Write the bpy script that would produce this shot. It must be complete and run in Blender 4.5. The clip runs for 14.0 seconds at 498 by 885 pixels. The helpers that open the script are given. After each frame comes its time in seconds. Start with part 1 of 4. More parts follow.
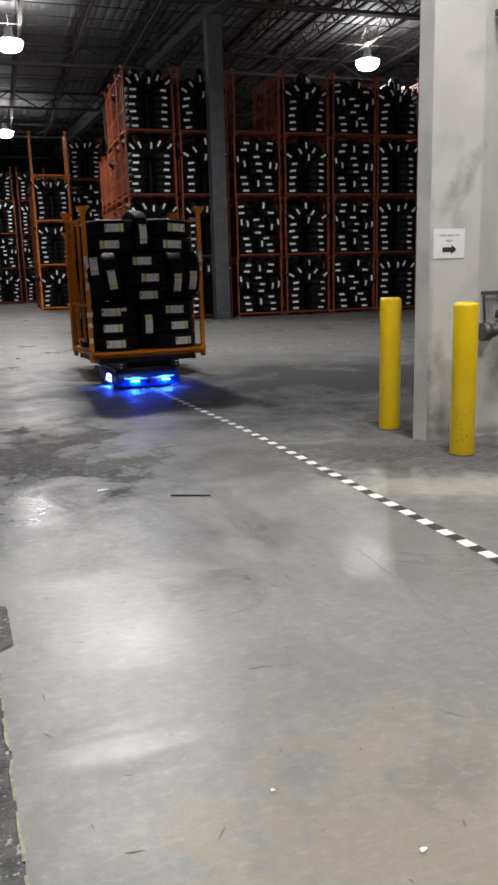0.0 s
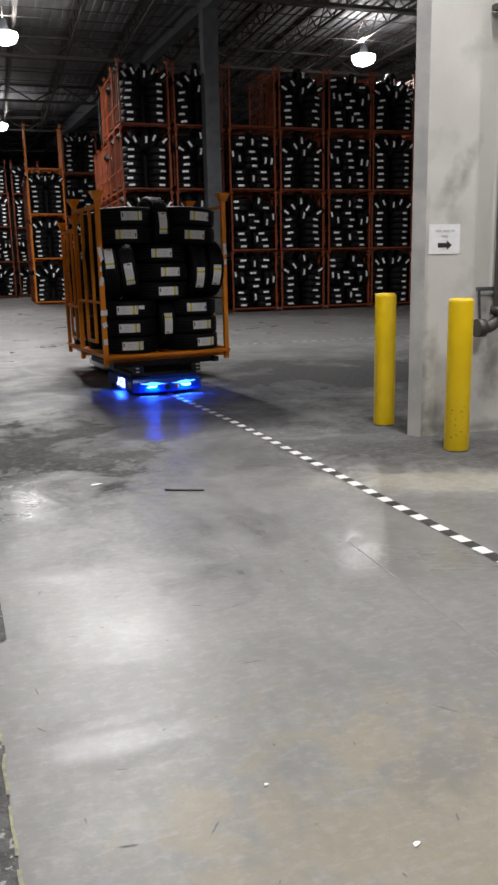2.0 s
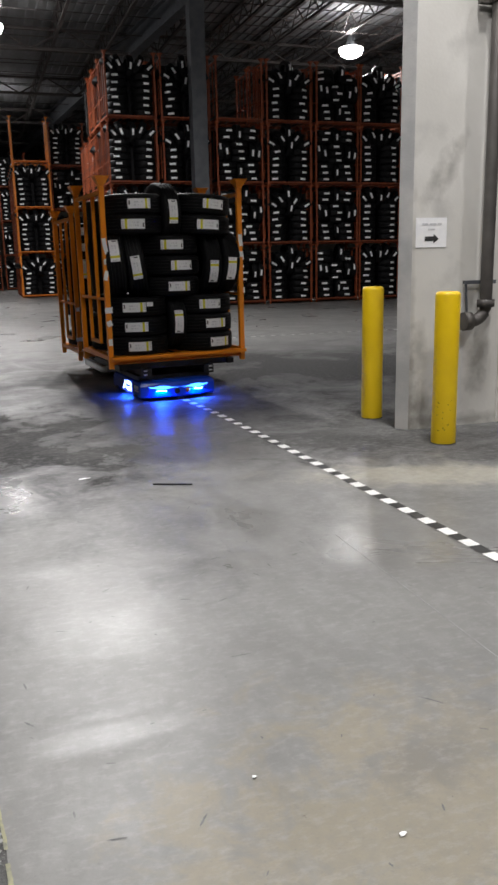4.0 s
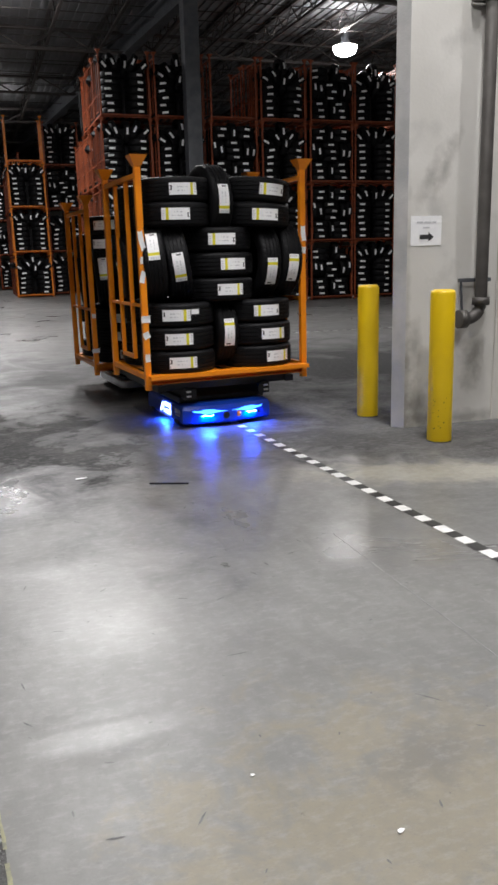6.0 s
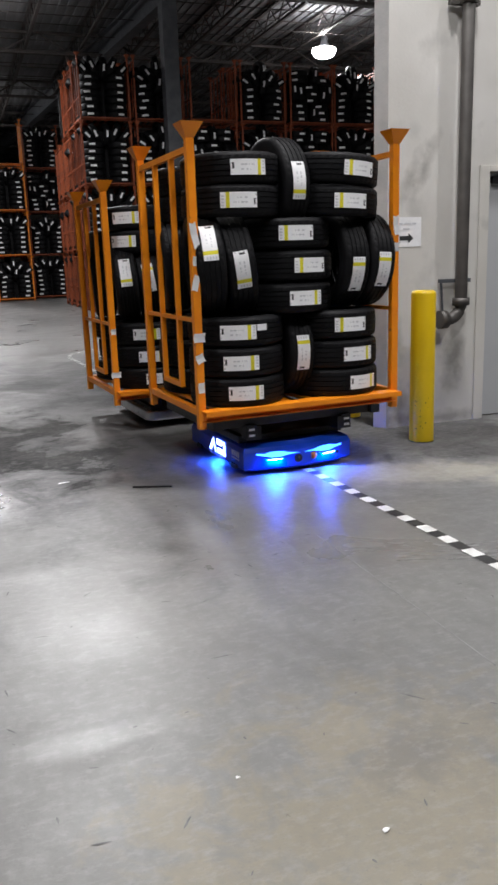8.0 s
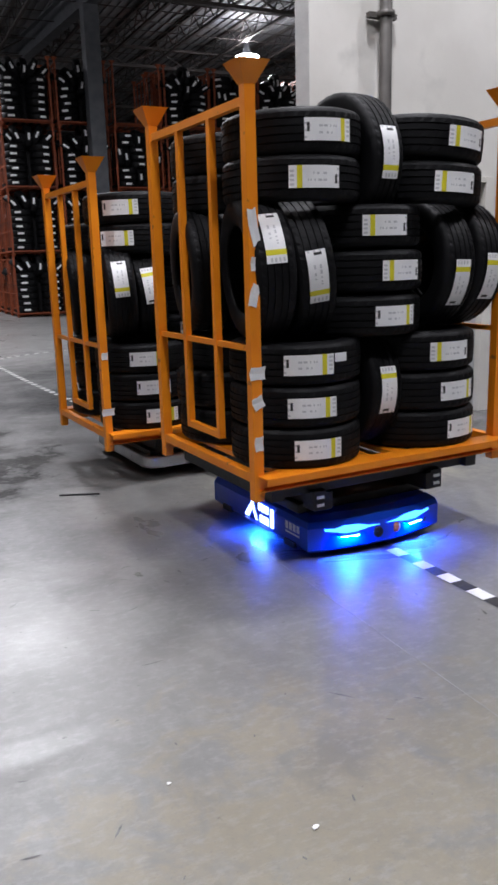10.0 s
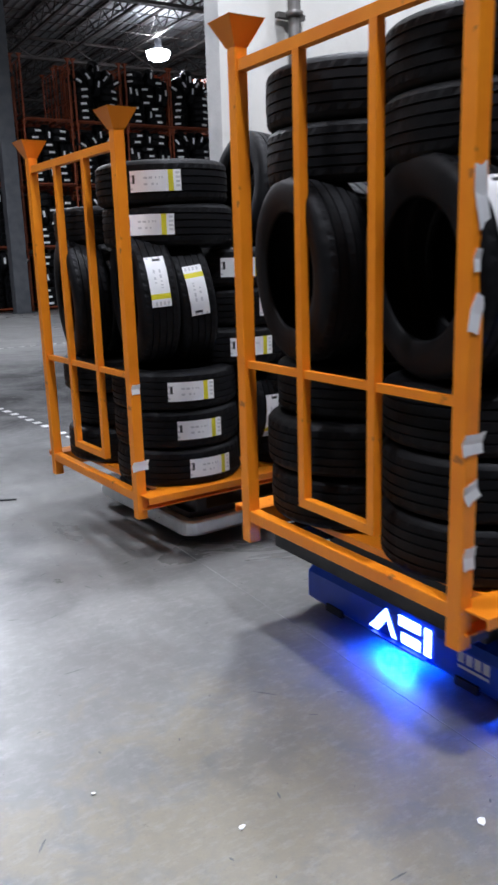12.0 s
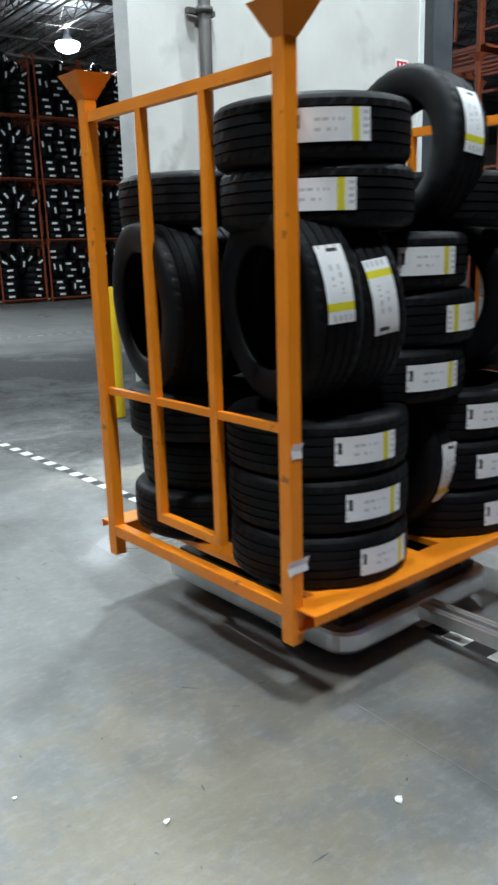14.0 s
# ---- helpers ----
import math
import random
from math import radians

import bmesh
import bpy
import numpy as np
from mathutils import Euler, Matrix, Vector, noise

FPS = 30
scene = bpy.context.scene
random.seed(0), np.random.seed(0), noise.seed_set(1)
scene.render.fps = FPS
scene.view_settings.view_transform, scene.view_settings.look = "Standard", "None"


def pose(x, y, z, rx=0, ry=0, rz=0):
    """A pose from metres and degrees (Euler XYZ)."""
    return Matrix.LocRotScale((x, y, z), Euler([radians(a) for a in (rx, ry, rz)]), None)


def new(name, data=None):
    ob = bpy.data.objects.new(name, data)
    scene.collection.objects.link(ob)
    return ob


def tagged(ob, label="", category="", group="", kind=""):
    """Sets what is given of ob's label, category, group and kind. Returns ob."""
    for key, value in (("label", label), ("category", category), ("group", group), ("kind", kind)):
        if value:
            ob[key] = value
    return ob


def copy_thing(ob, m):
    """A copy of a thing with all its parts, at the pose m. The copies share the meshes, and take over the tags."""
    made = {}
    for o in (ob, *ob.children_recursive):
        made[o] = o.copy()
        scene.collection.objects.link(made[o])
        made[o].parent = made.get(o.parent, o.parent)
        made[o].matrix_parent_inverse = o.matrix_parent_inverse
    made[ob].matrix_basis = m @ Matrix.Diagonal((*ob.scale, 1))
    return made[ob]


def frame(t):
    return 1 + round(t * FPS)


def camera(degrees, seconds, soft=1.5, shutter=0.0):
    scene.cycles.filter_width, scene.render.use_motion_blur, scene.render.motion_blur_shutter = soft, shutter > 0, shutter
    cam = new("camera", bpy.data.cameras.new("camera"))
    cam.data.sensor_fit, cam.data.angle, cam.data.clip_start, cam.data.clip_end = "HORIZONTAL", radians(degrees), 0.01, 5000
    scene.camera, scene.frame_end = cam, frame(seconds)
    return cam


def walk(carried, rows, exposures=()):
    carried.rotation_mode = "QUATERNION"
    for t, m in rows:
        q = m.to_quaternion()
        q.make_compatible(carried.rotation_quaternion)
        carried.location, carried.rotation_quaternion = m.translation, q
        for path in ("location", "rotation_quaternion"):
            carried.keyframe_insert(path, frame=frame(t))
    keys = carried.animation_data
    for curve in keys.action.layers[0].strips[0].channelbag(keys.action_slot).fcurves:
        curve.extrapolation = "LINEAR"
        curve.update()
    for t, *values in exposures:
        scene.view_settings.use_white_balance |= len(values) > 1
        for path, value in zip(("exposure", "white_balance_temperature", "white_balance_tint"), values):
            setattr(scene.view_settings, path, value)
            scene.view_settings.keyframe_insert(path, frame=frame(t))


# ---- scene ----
cam = camera(35.03, 14.0, soft=2.7, shutter=0.5)
WALK = [
    (0, -0.000, -0.000, 1.430, -17.32, -12.28, 1.55),
    (0.5, -0.000, 0.005, 1.427, -17.38, -12.29, 1.46),
    (1, -0.001, 0.008, 1.425, -17.42, -12.37, 1.38),
    (1.5, -0.002, 0.007, 1.426, -17.51, -12.49, 1.33),
    (2, -0.001, 0.007, 1.424, -17.69, -12.61, 1.22),
    (2.5, 0.002, 0.000, 1.425, -17.90, -12.75, 1.26),
    (3, 0.003, 0.001, 1.428, -18.18, -12.88, 1.25),
    (5.5, 0.003, -0.002, 1.429, -18.81, -13.30, 1.36),
    (6, 0.001, -0.003, 1.431, -18.88, -13.22, 1.49),
    (6.5, 0.003, 0.003, 1.430, -18.96, -13.25, 1.57),
    (7, 0.006, 0.004, 1.428, -19.23, -13.30, 1.59),
    (7.5, 0.007, -0.001, 1.427, -19.63, -13.20, 1.72),
    (8, 0.008, -0.007, 1.431, -20.15, -13.10, 1.87),
    (8.5, 0.007, -0.006, 1.431, -20.73, -13.11, 1.97),
    (11, 0.012, -0.042, 1.451, -29.31, -13.18, 1.37),
    (11.5, 0.012, -0.030, 1.456, -30.70, -13.44, 1.43),
    (12, 0.024, -0.033, 1.455, -31.18, -13.32, 1.71),
    (12.5, 0.018, -0.038, 1.457, -34.86, -13.65, 1.06),
    (13, 0.020, -0.047, 1.454, -36.11, -13.87, 1.19),
    (13.5, 0.018, -0.049, 1.456, -36.75, -13.85, 1.29),
    (14, 0.024, -0.055, 1.457, -37.06, -13.78, 1.57),
]
walk(cam, [(t, pose(x, y, z, 90 + p, r, w)) for t, x, y, z, w, p, r in WALK],
     exposures=[(0.0, -0.22, 6420, 12.5), (8.6, -0.30, 6250, 13.5), (10.8, -0.02, 5900, 17), (12.4, 0.24, 5650, 12), (13.2, 0.28, 5550, 8), (14.0, 0.23, 5580, 1)])

# ---- light: a dim interior, lit by high-bay lamps only ----
world = bpy.data.worlds.new("world")
scene.world = world
world.use_nodes = True
world.node_tree.nodes["Background"].inputs[0].default_value = (0.55, 0.62, 0.75, 1)
world.node_tree.nodes["Background"].inputs[1].default_value = 0.02
LAMP_Z = 8.3
LAMPS = [(0.95, 26.5, 500), (12.7, 26.5, 500), (1.9, 15.2, 800), (0.95, 42.0, 260), (-10.5, 28.0, 150), (24.0, 26.5, 300),
         # lamps at x 8.2 and -2.2 are unseen, added to brighten wall and racks
         (3.1, 4.1, 280), (8.2, 1.8, 230), (-2.2, 3.0, 180), (1.0, -0.8, 250), (14.0, 12.0, 200)]



# ---- small tools ----
def nodes_of(name):
    m = bpy.data.materials.new(name)
    m.use_nodes = True
    return m, m.node_tree.nodes, m.node_tree.links, m.node_tree.nodes["Principled BSDF"]


def surface(name, a, b=None, rough=0.6, metal=0.0, scale=8.0, bump=0.0, fine=60.0, spread=0.15, patches=None, detail=6.0):
    """Two tones mixed by noise at two scales, with fine relief; patches: (colour, scale, from, to) of wear."""
    m, n, l, p = nodes_of(name)
    b = b or a
    co = n.new("ShaderNodeTexCoord")
    big = n.new("ShaderNodeTexNoise")
    big.inputs["Scale"].default_value, big.inputs["Detail"].default_value = scale, detail
    small = n.new("ShaderNodeTexNoise")
    small.inputs["Scale"].default_value, small.inputs["Detail"].default_value = fine, 4
    for t in (big, small):
        l.new(co.outputs["Object"], t.inputs["Vector"])
    mix = n.new("ShaderNodeMix")
    mix.data_type = "RGBA"
    mix.inputs[6].default_value, mix.inputs[7].default_value = (*a, 1), (*b, 1)
    ramp = n.new("ShaderNodeMapRange")
    ramp.inputs[1].default_value, ramp.inputs[2].default_value = 0.35, 0.65
    l.new(big.outputs["Fac"], ramp.inputs[0])
    l.new(ramp.outputs[0], mix.inputs[0])
    out = mix.outputs[2]
    if patches:
        colour, sc, lo, hi = patches
        pn = n.new("ShaderNodeTexNoise")
        pn.inputs["Scale"].default_value, pn.inputs["Detail"].default_value = sc, 8
        l.new(co.outputs["Object"], pn.inputs["Vector"])
        pr = n.new("ShaderNodeMapRange")
        pr.inputs[1].default_value, pr.inputs[2].default_value = lo, hi
        l.new(pn.outputs["Fac"], pr.inputs[0])
        m2 = n.new("ShaderNodeMix")
        m2.data_type = "RGBA"
        m2.inputs[7].default_value = (*colour, 1)
        l.new(pr.outputs[0], m2.inputs[0])
        l.new(out, m2.inputs[6])
        out = m2.outputs[2]
    l.new(out, p.inputs["Base Color"])
    rr = n.new("ShaderNodeMapRange")
    rr.inputs[3].default_value, rr.inputs[4].default_value = max(0.02, rough - spread), min(1, rough + spread)
    l.new(small.outputs["Fac"], rr.inputs[0])
    l.new(rr.outputs[0], p.inputs["Roughness"])
    p.inputs["Metallic"].default_value = metal
    if bump:
        bn = n.new("ShaderNodeBump")
        bn.inputs["Strength"].default_value, bn.inputs["Distance"].default_value = bump, 0.01
        l.new(small.outputs["Fac"], bn.inputs["Height"])
        l.new(bn.outputs[0], p.inputs["Normal"])
    return m


def glow(name, colour, strength):
    m, n, l, p = nodes_of(name)
    p.inputs["Base Color"].default_value = (*[min(1, c) for c in colour], 1)
    p.inputs["Emission Color"].default_value = (*colour, 1)
    p.inputs["Emission Strength"].default_value = strength
    return m


def add_box(bm, x0, x1, y0, y1, z0, z1, mat=0, bevel=0.0):
    vs = [bm.verts.new((x, y, z)) for z in (z0, z1) for y in (y0, y1) for x in (x0, x1)]
    fs = [bm.faces.new([vs[i] for i in q]) for q in
          ((0, 2, 3, 1), (4, 5, 7, 6), (0, 1, 5, 4), (2, 6, 7, 3), (0, 4, 6, 2), (1, 3, 7, 5))]
    for f in fs:
        f.material_index = mat
    if bevel:
        es = list({e for f in fs for e in f.edges})
        bmesh.ops.bevel(bm, geom=es, offset=bevel, segments=2, affect="EDGES", profile=0.6)
    return vs


def add_bar(bm, a, b, w, h=None, mat=0):
    """A square bar from a to b."""
    a, b = Vector(a), Vector(b)
    h = h or w
    d = (b - a).normalized()
    up = Vector((0, 0, 1)) if abs(d.z) < 0.9 else Vector((0, 1, 0))
    s = d.cross(up).normalized() * w / 2
    u = s.cross(d).normalized() * h / 2
    ring = [[bm.verts.new(p + i * s + j * u) for i, j in ((-1, -1), (1, -1), (1, 1), (-1, 1))] for p in (a, b)]
    fs = [bm.faces.new(ring[0][::-1]), bm.faces.new(ring[1])]
    for i in range(4):
        fs.append(bm.faces.new((ring[0][i], ring[0][(i + 1) % 4], ring[1][(i + 1) % 4], ring[1][i])))
    for f in fs:
        f.material_index = mat


def add_tube(bm, pts, r, n=12, mat=0, caps=True):
    """A round pipe along points."""
    pts = [Vector(p) for p in pts]
    rings = []
    for i, p in enumerate(pts):
        d = (pts[min(i + 1, len(pts) - 1)] - pts[max(i - 1, 0)]).normalized()
        up = Vector((0, 0, 1)) if abs(d.z) < 0.9 else Vector((0, 1, 0))
        s = d.cross(up).normalized()
        u = s.cross(d).normalized()
        rings.append([bm.verts.new(p + r * (math.cos(k * math.tau / n) * s + math.sin(k * math.tau / n) * u)) for k in range(n)])
    for a, b in zip(rings, rings[1:]):
        for k in range(n):
            f = bm.faces.new((a[k], a[(k + 1) % n], b[(k + 1) % n], b[k]))
            f.smooth, f.material_index = True, mat
    if caps:
        bm.faces.new(rings[0][::-1]).material_index = mat
        bm.faces.new(rings[-1]).material_index = mat


def add_lathe(bm, profile, n=24, mat=0, smooth=True, close=False):
    """Turns (radius, z) points about the z axis."""
    rings = [[bm.verts.new((r * math.cos(k * math.tau / n), r * math.sin(k * math.tau / n), z)) for k in range(n)] for r, z in profile]
    pairs = list(zip(rings, rings[1:])) + ([(rings[-1], rings[0])] if close else [])
    for a, b in pairs:
        for k in range(n):
            f = bm.faces.new((a[k], a[(k + 1) % n], b[(k + 1) % n], b[k]))
            f.smooth, f.material_index = smooth, mat
    return rings


def mesh_of(name, bm, *mats):
    me = bpy.data.meshes.new(name)
    bmesh.ops.recalc_face_normals(bm, faces=bm.faces)
    bm.to_mesh(me)
    bm.free()
    for m in mats:
        me.materials.append(m)
    return me


def part(name, bm, material, parent=None, label=""):
    mats = material if isinstance(material, (list, tuple)) else [material]
    data = bm if isinstance(bm, bpy.types.Mesh) else mesh_of(name, bm, *mats)
    ob = new(name, data)
    ob.parent = parent
    if label:
        ob["label"] = label
    return ob


# ---- materials ----
def floor_material():
    m, n, l, p = nodes_of("polished_concrete")
    co = n.new("ShaderNodeTexCoord")

    def noise(scale, detail=6.0, rough=0.55, warp=0.0, stretch=(1, 1, 1)):
        mp = n.new("ShaderNodeMapping")
        mp.inputs["Scale"].default_value = stretch
        l.new(co.outputs["Object"], mp.inputs["Vector"])
        t = n.new("ShaderNodeTexNoise")
        t.inputs["Scale"].default_value, t.inputs["Detail"].default_value = scale, detail
        t.inputs["Roughness"].default_value, t.inputs["Distortion"].default_value = rough, warp
        l.new(mp.outputs[0], t.inputs["Vector"])
        return t.outputs["Fac"]

    def span(v, lo, hi, a=0.0, b=1.0):
        r = n.new("ShaderNodeMapRange")
        for k, x in zip((1, 2, 3, 4), (lo, hi, a, b)):
            r.inputs[k].default_value = x
        l.new(v, r.inputs[0])
        return r.outputs[0]

    def mix(fac, a, b):
        x = n.new("ShaderNodeMix")
        x.data_type = "RGBA"
        l.new(fac, x.inputs[0])
        for k, v in ((6, a), (7, b)):
            if isinstance(v, tuple):
                x.inputs[k].default_value = (*v, 1)
            else:
                l.new(v, x.inputs[k])
        return x.outputs[2]

    def blot(x, y, rx, ry, turn=0.0, ragged=0.9, scale=2.2, soft=0.5):
        """1 inside a patch with a ragged rim, 0 outside."""
        mp = n.new("ShaderNodeMapping")
        mp.vector_type = "TEXTURE"
        mp.inputs["Location"].default_value, mp.inputs["Rotation"].default_value = (x, y, 0), (0, 0, radians(turn))
        mp.inputs["Scale"].default_value = (rx, ry, 1)
        l.new(co.outputs["Object"], mp.inputs["Vector"])
        ln = n.new("ShaderNodeVectorMath")
        ln.operation = "LENGTH"
        l.new(mp.outputs[0], ln.inputs[0])
        ad = n.new("ShaderNodeMath")
        ad.operation = "MULTIPLY_ADD"
        l.new(noise(scale, 9, 0.66, 0.6), ad.inputs[0])
        ad.inputs[1].default_value = ragged * 2
        l.new(ln.outputs["Value"], ad.inputs[2])
        return span(ad.outputs[0], 1.0 + ragged - soft, 1.0 + ragged + soft, 1.0, 0.0)

    def scale_by(v, k):
        m2 = n.new("ShaderNodeMath")
        m2.operation = "MULTIPLY"
        l.new(v, m2.inputs[0])
        m2.inputs[1].default_value = k
        return m2.outputs[0]

    base = mix(span(noise(0.45, 8, 0.6), 0.32, 0.68), (0.145, 0.144, 0.139), (0.20, 0.197, 0.188))
    base = mix(span(noise(2.6, 9, 0.68), 0.35, 0.75, 0, 0.45), base, (0.17, 0.17, 0.167))
    base = mix(span(noise(9.0, 7, 0.7, 0, (1.0, 0.5, 1)), 0.45, 0.8, 0, 0.4), base, (0.33, 0.33, 0.32))
    base = mix(scale_by(blot(1.0, 1.50, 0.70, 0.50, 20, 2.4, 4.2, 0.4), 0.65), base, (0.25, 0.215, 0.145))
    # dark patches past y 6 paint in the shade beyond the opening, with stains
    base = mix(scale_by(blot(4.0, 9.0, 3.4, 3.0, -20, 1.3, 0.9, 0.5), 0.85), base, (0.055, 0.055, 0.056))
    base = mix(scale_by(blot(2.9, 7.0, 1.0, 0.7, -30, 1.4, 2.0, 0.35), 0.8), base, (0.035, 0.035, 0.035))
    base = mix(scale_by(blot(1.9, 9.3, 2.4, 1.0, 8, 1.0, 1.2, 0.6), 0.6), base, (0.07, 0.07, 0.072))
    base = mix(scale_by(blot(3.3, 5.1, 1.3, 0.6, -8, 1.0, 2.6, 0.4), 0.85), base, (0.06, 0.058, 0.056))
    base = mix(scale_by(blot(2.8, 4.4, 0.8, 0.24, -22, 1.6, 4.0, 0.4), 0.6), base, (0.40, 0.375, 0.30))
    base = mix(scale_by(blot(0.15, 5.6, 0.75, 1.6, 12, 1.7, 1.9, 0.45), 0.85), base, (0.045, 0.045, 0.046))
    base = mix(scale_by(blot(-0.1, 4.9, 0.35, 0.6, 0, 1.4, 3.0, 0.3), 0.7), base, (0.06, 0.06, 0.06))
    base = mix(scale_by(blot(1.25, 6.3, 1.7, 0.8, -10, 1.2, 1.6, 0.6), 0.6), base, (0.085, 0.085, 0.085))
    base = mix(scale_by(blot(1.12, 1.78, 0.16, 0.10, 30, 1.3, 9.0, 0.5), 0.5), base, (0.10, 0.10, 0.10))
    base = mix(scale_by(blot(1.55, 2.1, 0.35, 0.5, 0, 1.2, 5.0, 0.6), 0.35), base, (0.14, 0.14, 0.14))
    base = mix(span(noise(11.0, 5, 0.6, 0.3, (1.0, 0.16, 1)), 0.68, 0.76, 0, 0.45), base, (0.10, 0.10, 0.10))
    base = mix(span(noise(13.0, 5, 0.6, 0.3, (0.2, 1.0, 1)), 0.69, 0.77, 0, 0.4), base, (0.10, 0.10, 0.10))
    base = mix(span(noise(22, 7, 0.75), 0.40, 0.72, 0, 0.45), base, (0.15, 0.149, 0.144))
    base = mix(span(noise(30, 6, 0.75, 0, (0.5, 1.0, 1)), 0.50, 0.75, 0, 0.4), base, (0.36, 0.355, 0.345))
    base = mix(span(noise(90, 3), 0.6, 0.75, 0, 0.35), base, (0.12, 0.12, 0.118))
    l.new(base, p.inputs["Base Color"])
    rough = span(noise(1.1, 9, 0.62, 1.0), 0.36, 0.64, 0.27, 0.52)
    # trodden, unpolished stretches beyond the opening and by the wall are duller, deepening shade
    gloss = None
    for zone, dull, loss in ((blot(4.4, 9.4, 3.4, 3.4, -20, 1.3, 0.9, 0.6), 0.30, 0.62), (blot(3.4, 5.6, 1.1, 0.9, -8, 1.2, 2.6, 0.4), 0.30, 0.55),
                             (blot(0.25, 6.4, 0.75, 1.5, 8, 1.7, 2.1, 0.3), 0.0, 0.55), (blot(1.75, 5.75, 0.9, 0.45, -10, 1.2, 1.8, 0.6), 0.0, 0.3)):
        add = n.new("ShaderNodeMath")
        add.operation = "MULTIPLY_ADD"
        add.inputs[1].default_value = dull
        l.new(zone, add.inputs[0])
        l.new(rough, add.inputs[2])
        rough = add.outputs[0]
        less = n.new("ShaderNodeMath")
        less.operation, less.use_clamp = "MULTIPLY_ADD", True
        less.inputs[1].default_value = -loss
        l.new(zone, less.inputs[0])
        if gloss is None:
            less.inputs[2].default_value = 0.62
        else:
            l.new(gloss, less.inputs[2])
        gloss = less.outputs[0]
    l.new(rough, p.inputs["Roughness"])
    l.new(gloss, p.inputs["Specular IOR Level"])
    b = n.new("ShaderNodeBump")
    b.inputs["Strength"].default_value, b.inputs["Distance"].default_value = 0.12, 0.01
    l.new(noise(14, 8, 0.6), b.inputs["Height"])
    l.new(b.outputs[0], p.inputs["Normal"])
    return m


def wall_material():
    m = surface("stained_painted_concrete", (0.56, 0.545, 0.505), (0.64, 0.625, 0.585), 0.7, scale=1.6, bump=0.12, fine=45,
                patches=((0.47, 0.46, 0.43), 2.2, 0.60, 0.74))
    n, l = m.node_tree.nodes, m.node_tree.links
    p = n["Principled BSDF"]
    co = n.new("ShaderNodeTexCoord")
    out = p.inputs["Base Color"].links[0].from_socket
    # scuffs and grime: place along the wall, height, half sizes, lean, strength
    for x, z, rx, rz, lean, k in ((3.50, 2.02, 0.06, 0.22, 28, 0.5), (3.62, 2.08, 0.05, 0.26, 24, 0.5), (3.38, 0.66, 0.07, 0.20, 0, 0.5), (3.40, 0.16, 0.10, 0.20, 0, 0.7),
                                  (3.90, 0.50, 0.09, 0.20, 0, 0.6), (3.98, 0.60, 0.06, 0.16, 0, 0.5), (3.30, 0.9, 0.03, 0.9, 0, 0.35), (3.28, 0.30, 0.06, 0.40, 0, 0.6),
                                  (3.80, 0.05, 0.8, 0.06, 0, 0.6)):
        mp = n.new("ShaderNodeMapping")
        mp.vector_type = "TEXTURE"
        mp.inputs["Location"].default_value, mp.inputs["Rotation"].default_value = (x, WY, z), (0, radians(lean), 0)
        mp.inputs["Scale"].default_value = (rx, 0.5, rz)
        l.new(co.outputs["Object"], mp.inputs["Vector"])
        ln = n.new("ShaderNodeVectorMath")
        ln.operation = "LENGTH"
        l.new(mp.outputs[0], ln.inputs[0])
        nz = n.new("ShaderNodeTexNoise")
        nz.inputs["Scale"].default_value, nz.inputs["Detail"].default_value = 9.0, 8
        l.new(co.outputs["Object"], nz.inputs["Vector"])
        ad = n.new("ShaderNodeMath")
        ad.operation = "MULTIPLY_ADD"
        ad.inputs[1].default_value = 2.2
        l.new(nz.outputs["Fac"], ad.inputs[0])
        l.new(ln.outputs["Value"], ad.inputs[2])
        rg = n.new("ShaderNodeMapRange")
        for q, v in zip((1, 2, 3, 4), (1.2, 2.5, k, 0.0)):
            rg.inputs[q].default_value = v
        l.new(ad.outputs[0], rg.inputs[0])
        mx = n.new("ShaderNodeMix")
        mx.data_type = "RGBA"
        mx.inputs[7].default_value = (0.16, 0.15, 0.13, 1)
        l.new(rg.outputs[0], mx.inputs[0])
        l.new(out, mx.inputs[6])
        out = mx.outputs[2]
    l.new(out, p.inputs["Base Color"])
    return m


WY = 5.72
CONCRETE = floor_material()
ROUGH_FLOOR = surface("rough_dark_concrete", (0.045, 0.045, 0.045), (0.10, 0.10, 0.095), 0.8, scale=14, bump=0.9, fine=70, patches=((0.30, 0.30, 0.29), 45.0, 0.60, 0.66))
WALL_PAINT = surface("painted_concrete", (0.56, 0.54, 0.49), (0.64, 0.62, 0.57), 0.7, scale=1.6, bump=0.12, fine=45,
                     patches=((0.40, 0.39, 0.36), 2.2, 0.62, 0.72))
WALL_EDGE = surface("bare_concrete", (0.42, 0.42, 0.41), (0.54, 0.53, 0.51), 0.85, scale=5, bump=0.3, fine=50)
DOOR_PAINT = surface("grey_door_paint", (0.42, 0.43, 0.44), (0.46, 0.47, 0.48), 0.45, scale=2, bump=0.04, fine=90)
STEEL_DARK = surface("dark_steel", (0.07, 0.075, 0.085), (0.10, 0.105, 0.115), 0.55, 0.2, scale=4, bump=0.08)
ROOF_DECK = surface("roof_deck", (0.13, 0.13, 0.135), (0.19, 0.19, 0.195), 0.7, scale=1.2)
JOIST = surface("joist_steel", (0.045, 0.04, 0.038), (0.07, 0.06, 0.055), 0.7, 0.1, scale=3)
ORANGE = surface("orange_rack_paint", (0.92, 0.29, 0.006), (0.84, 0.24, 0.006), 0.38, scale=5, bump=0.06, fine=80,
                 patches=((0.40, 0.13, 0.03), 16.0, 0.67, 0.73))
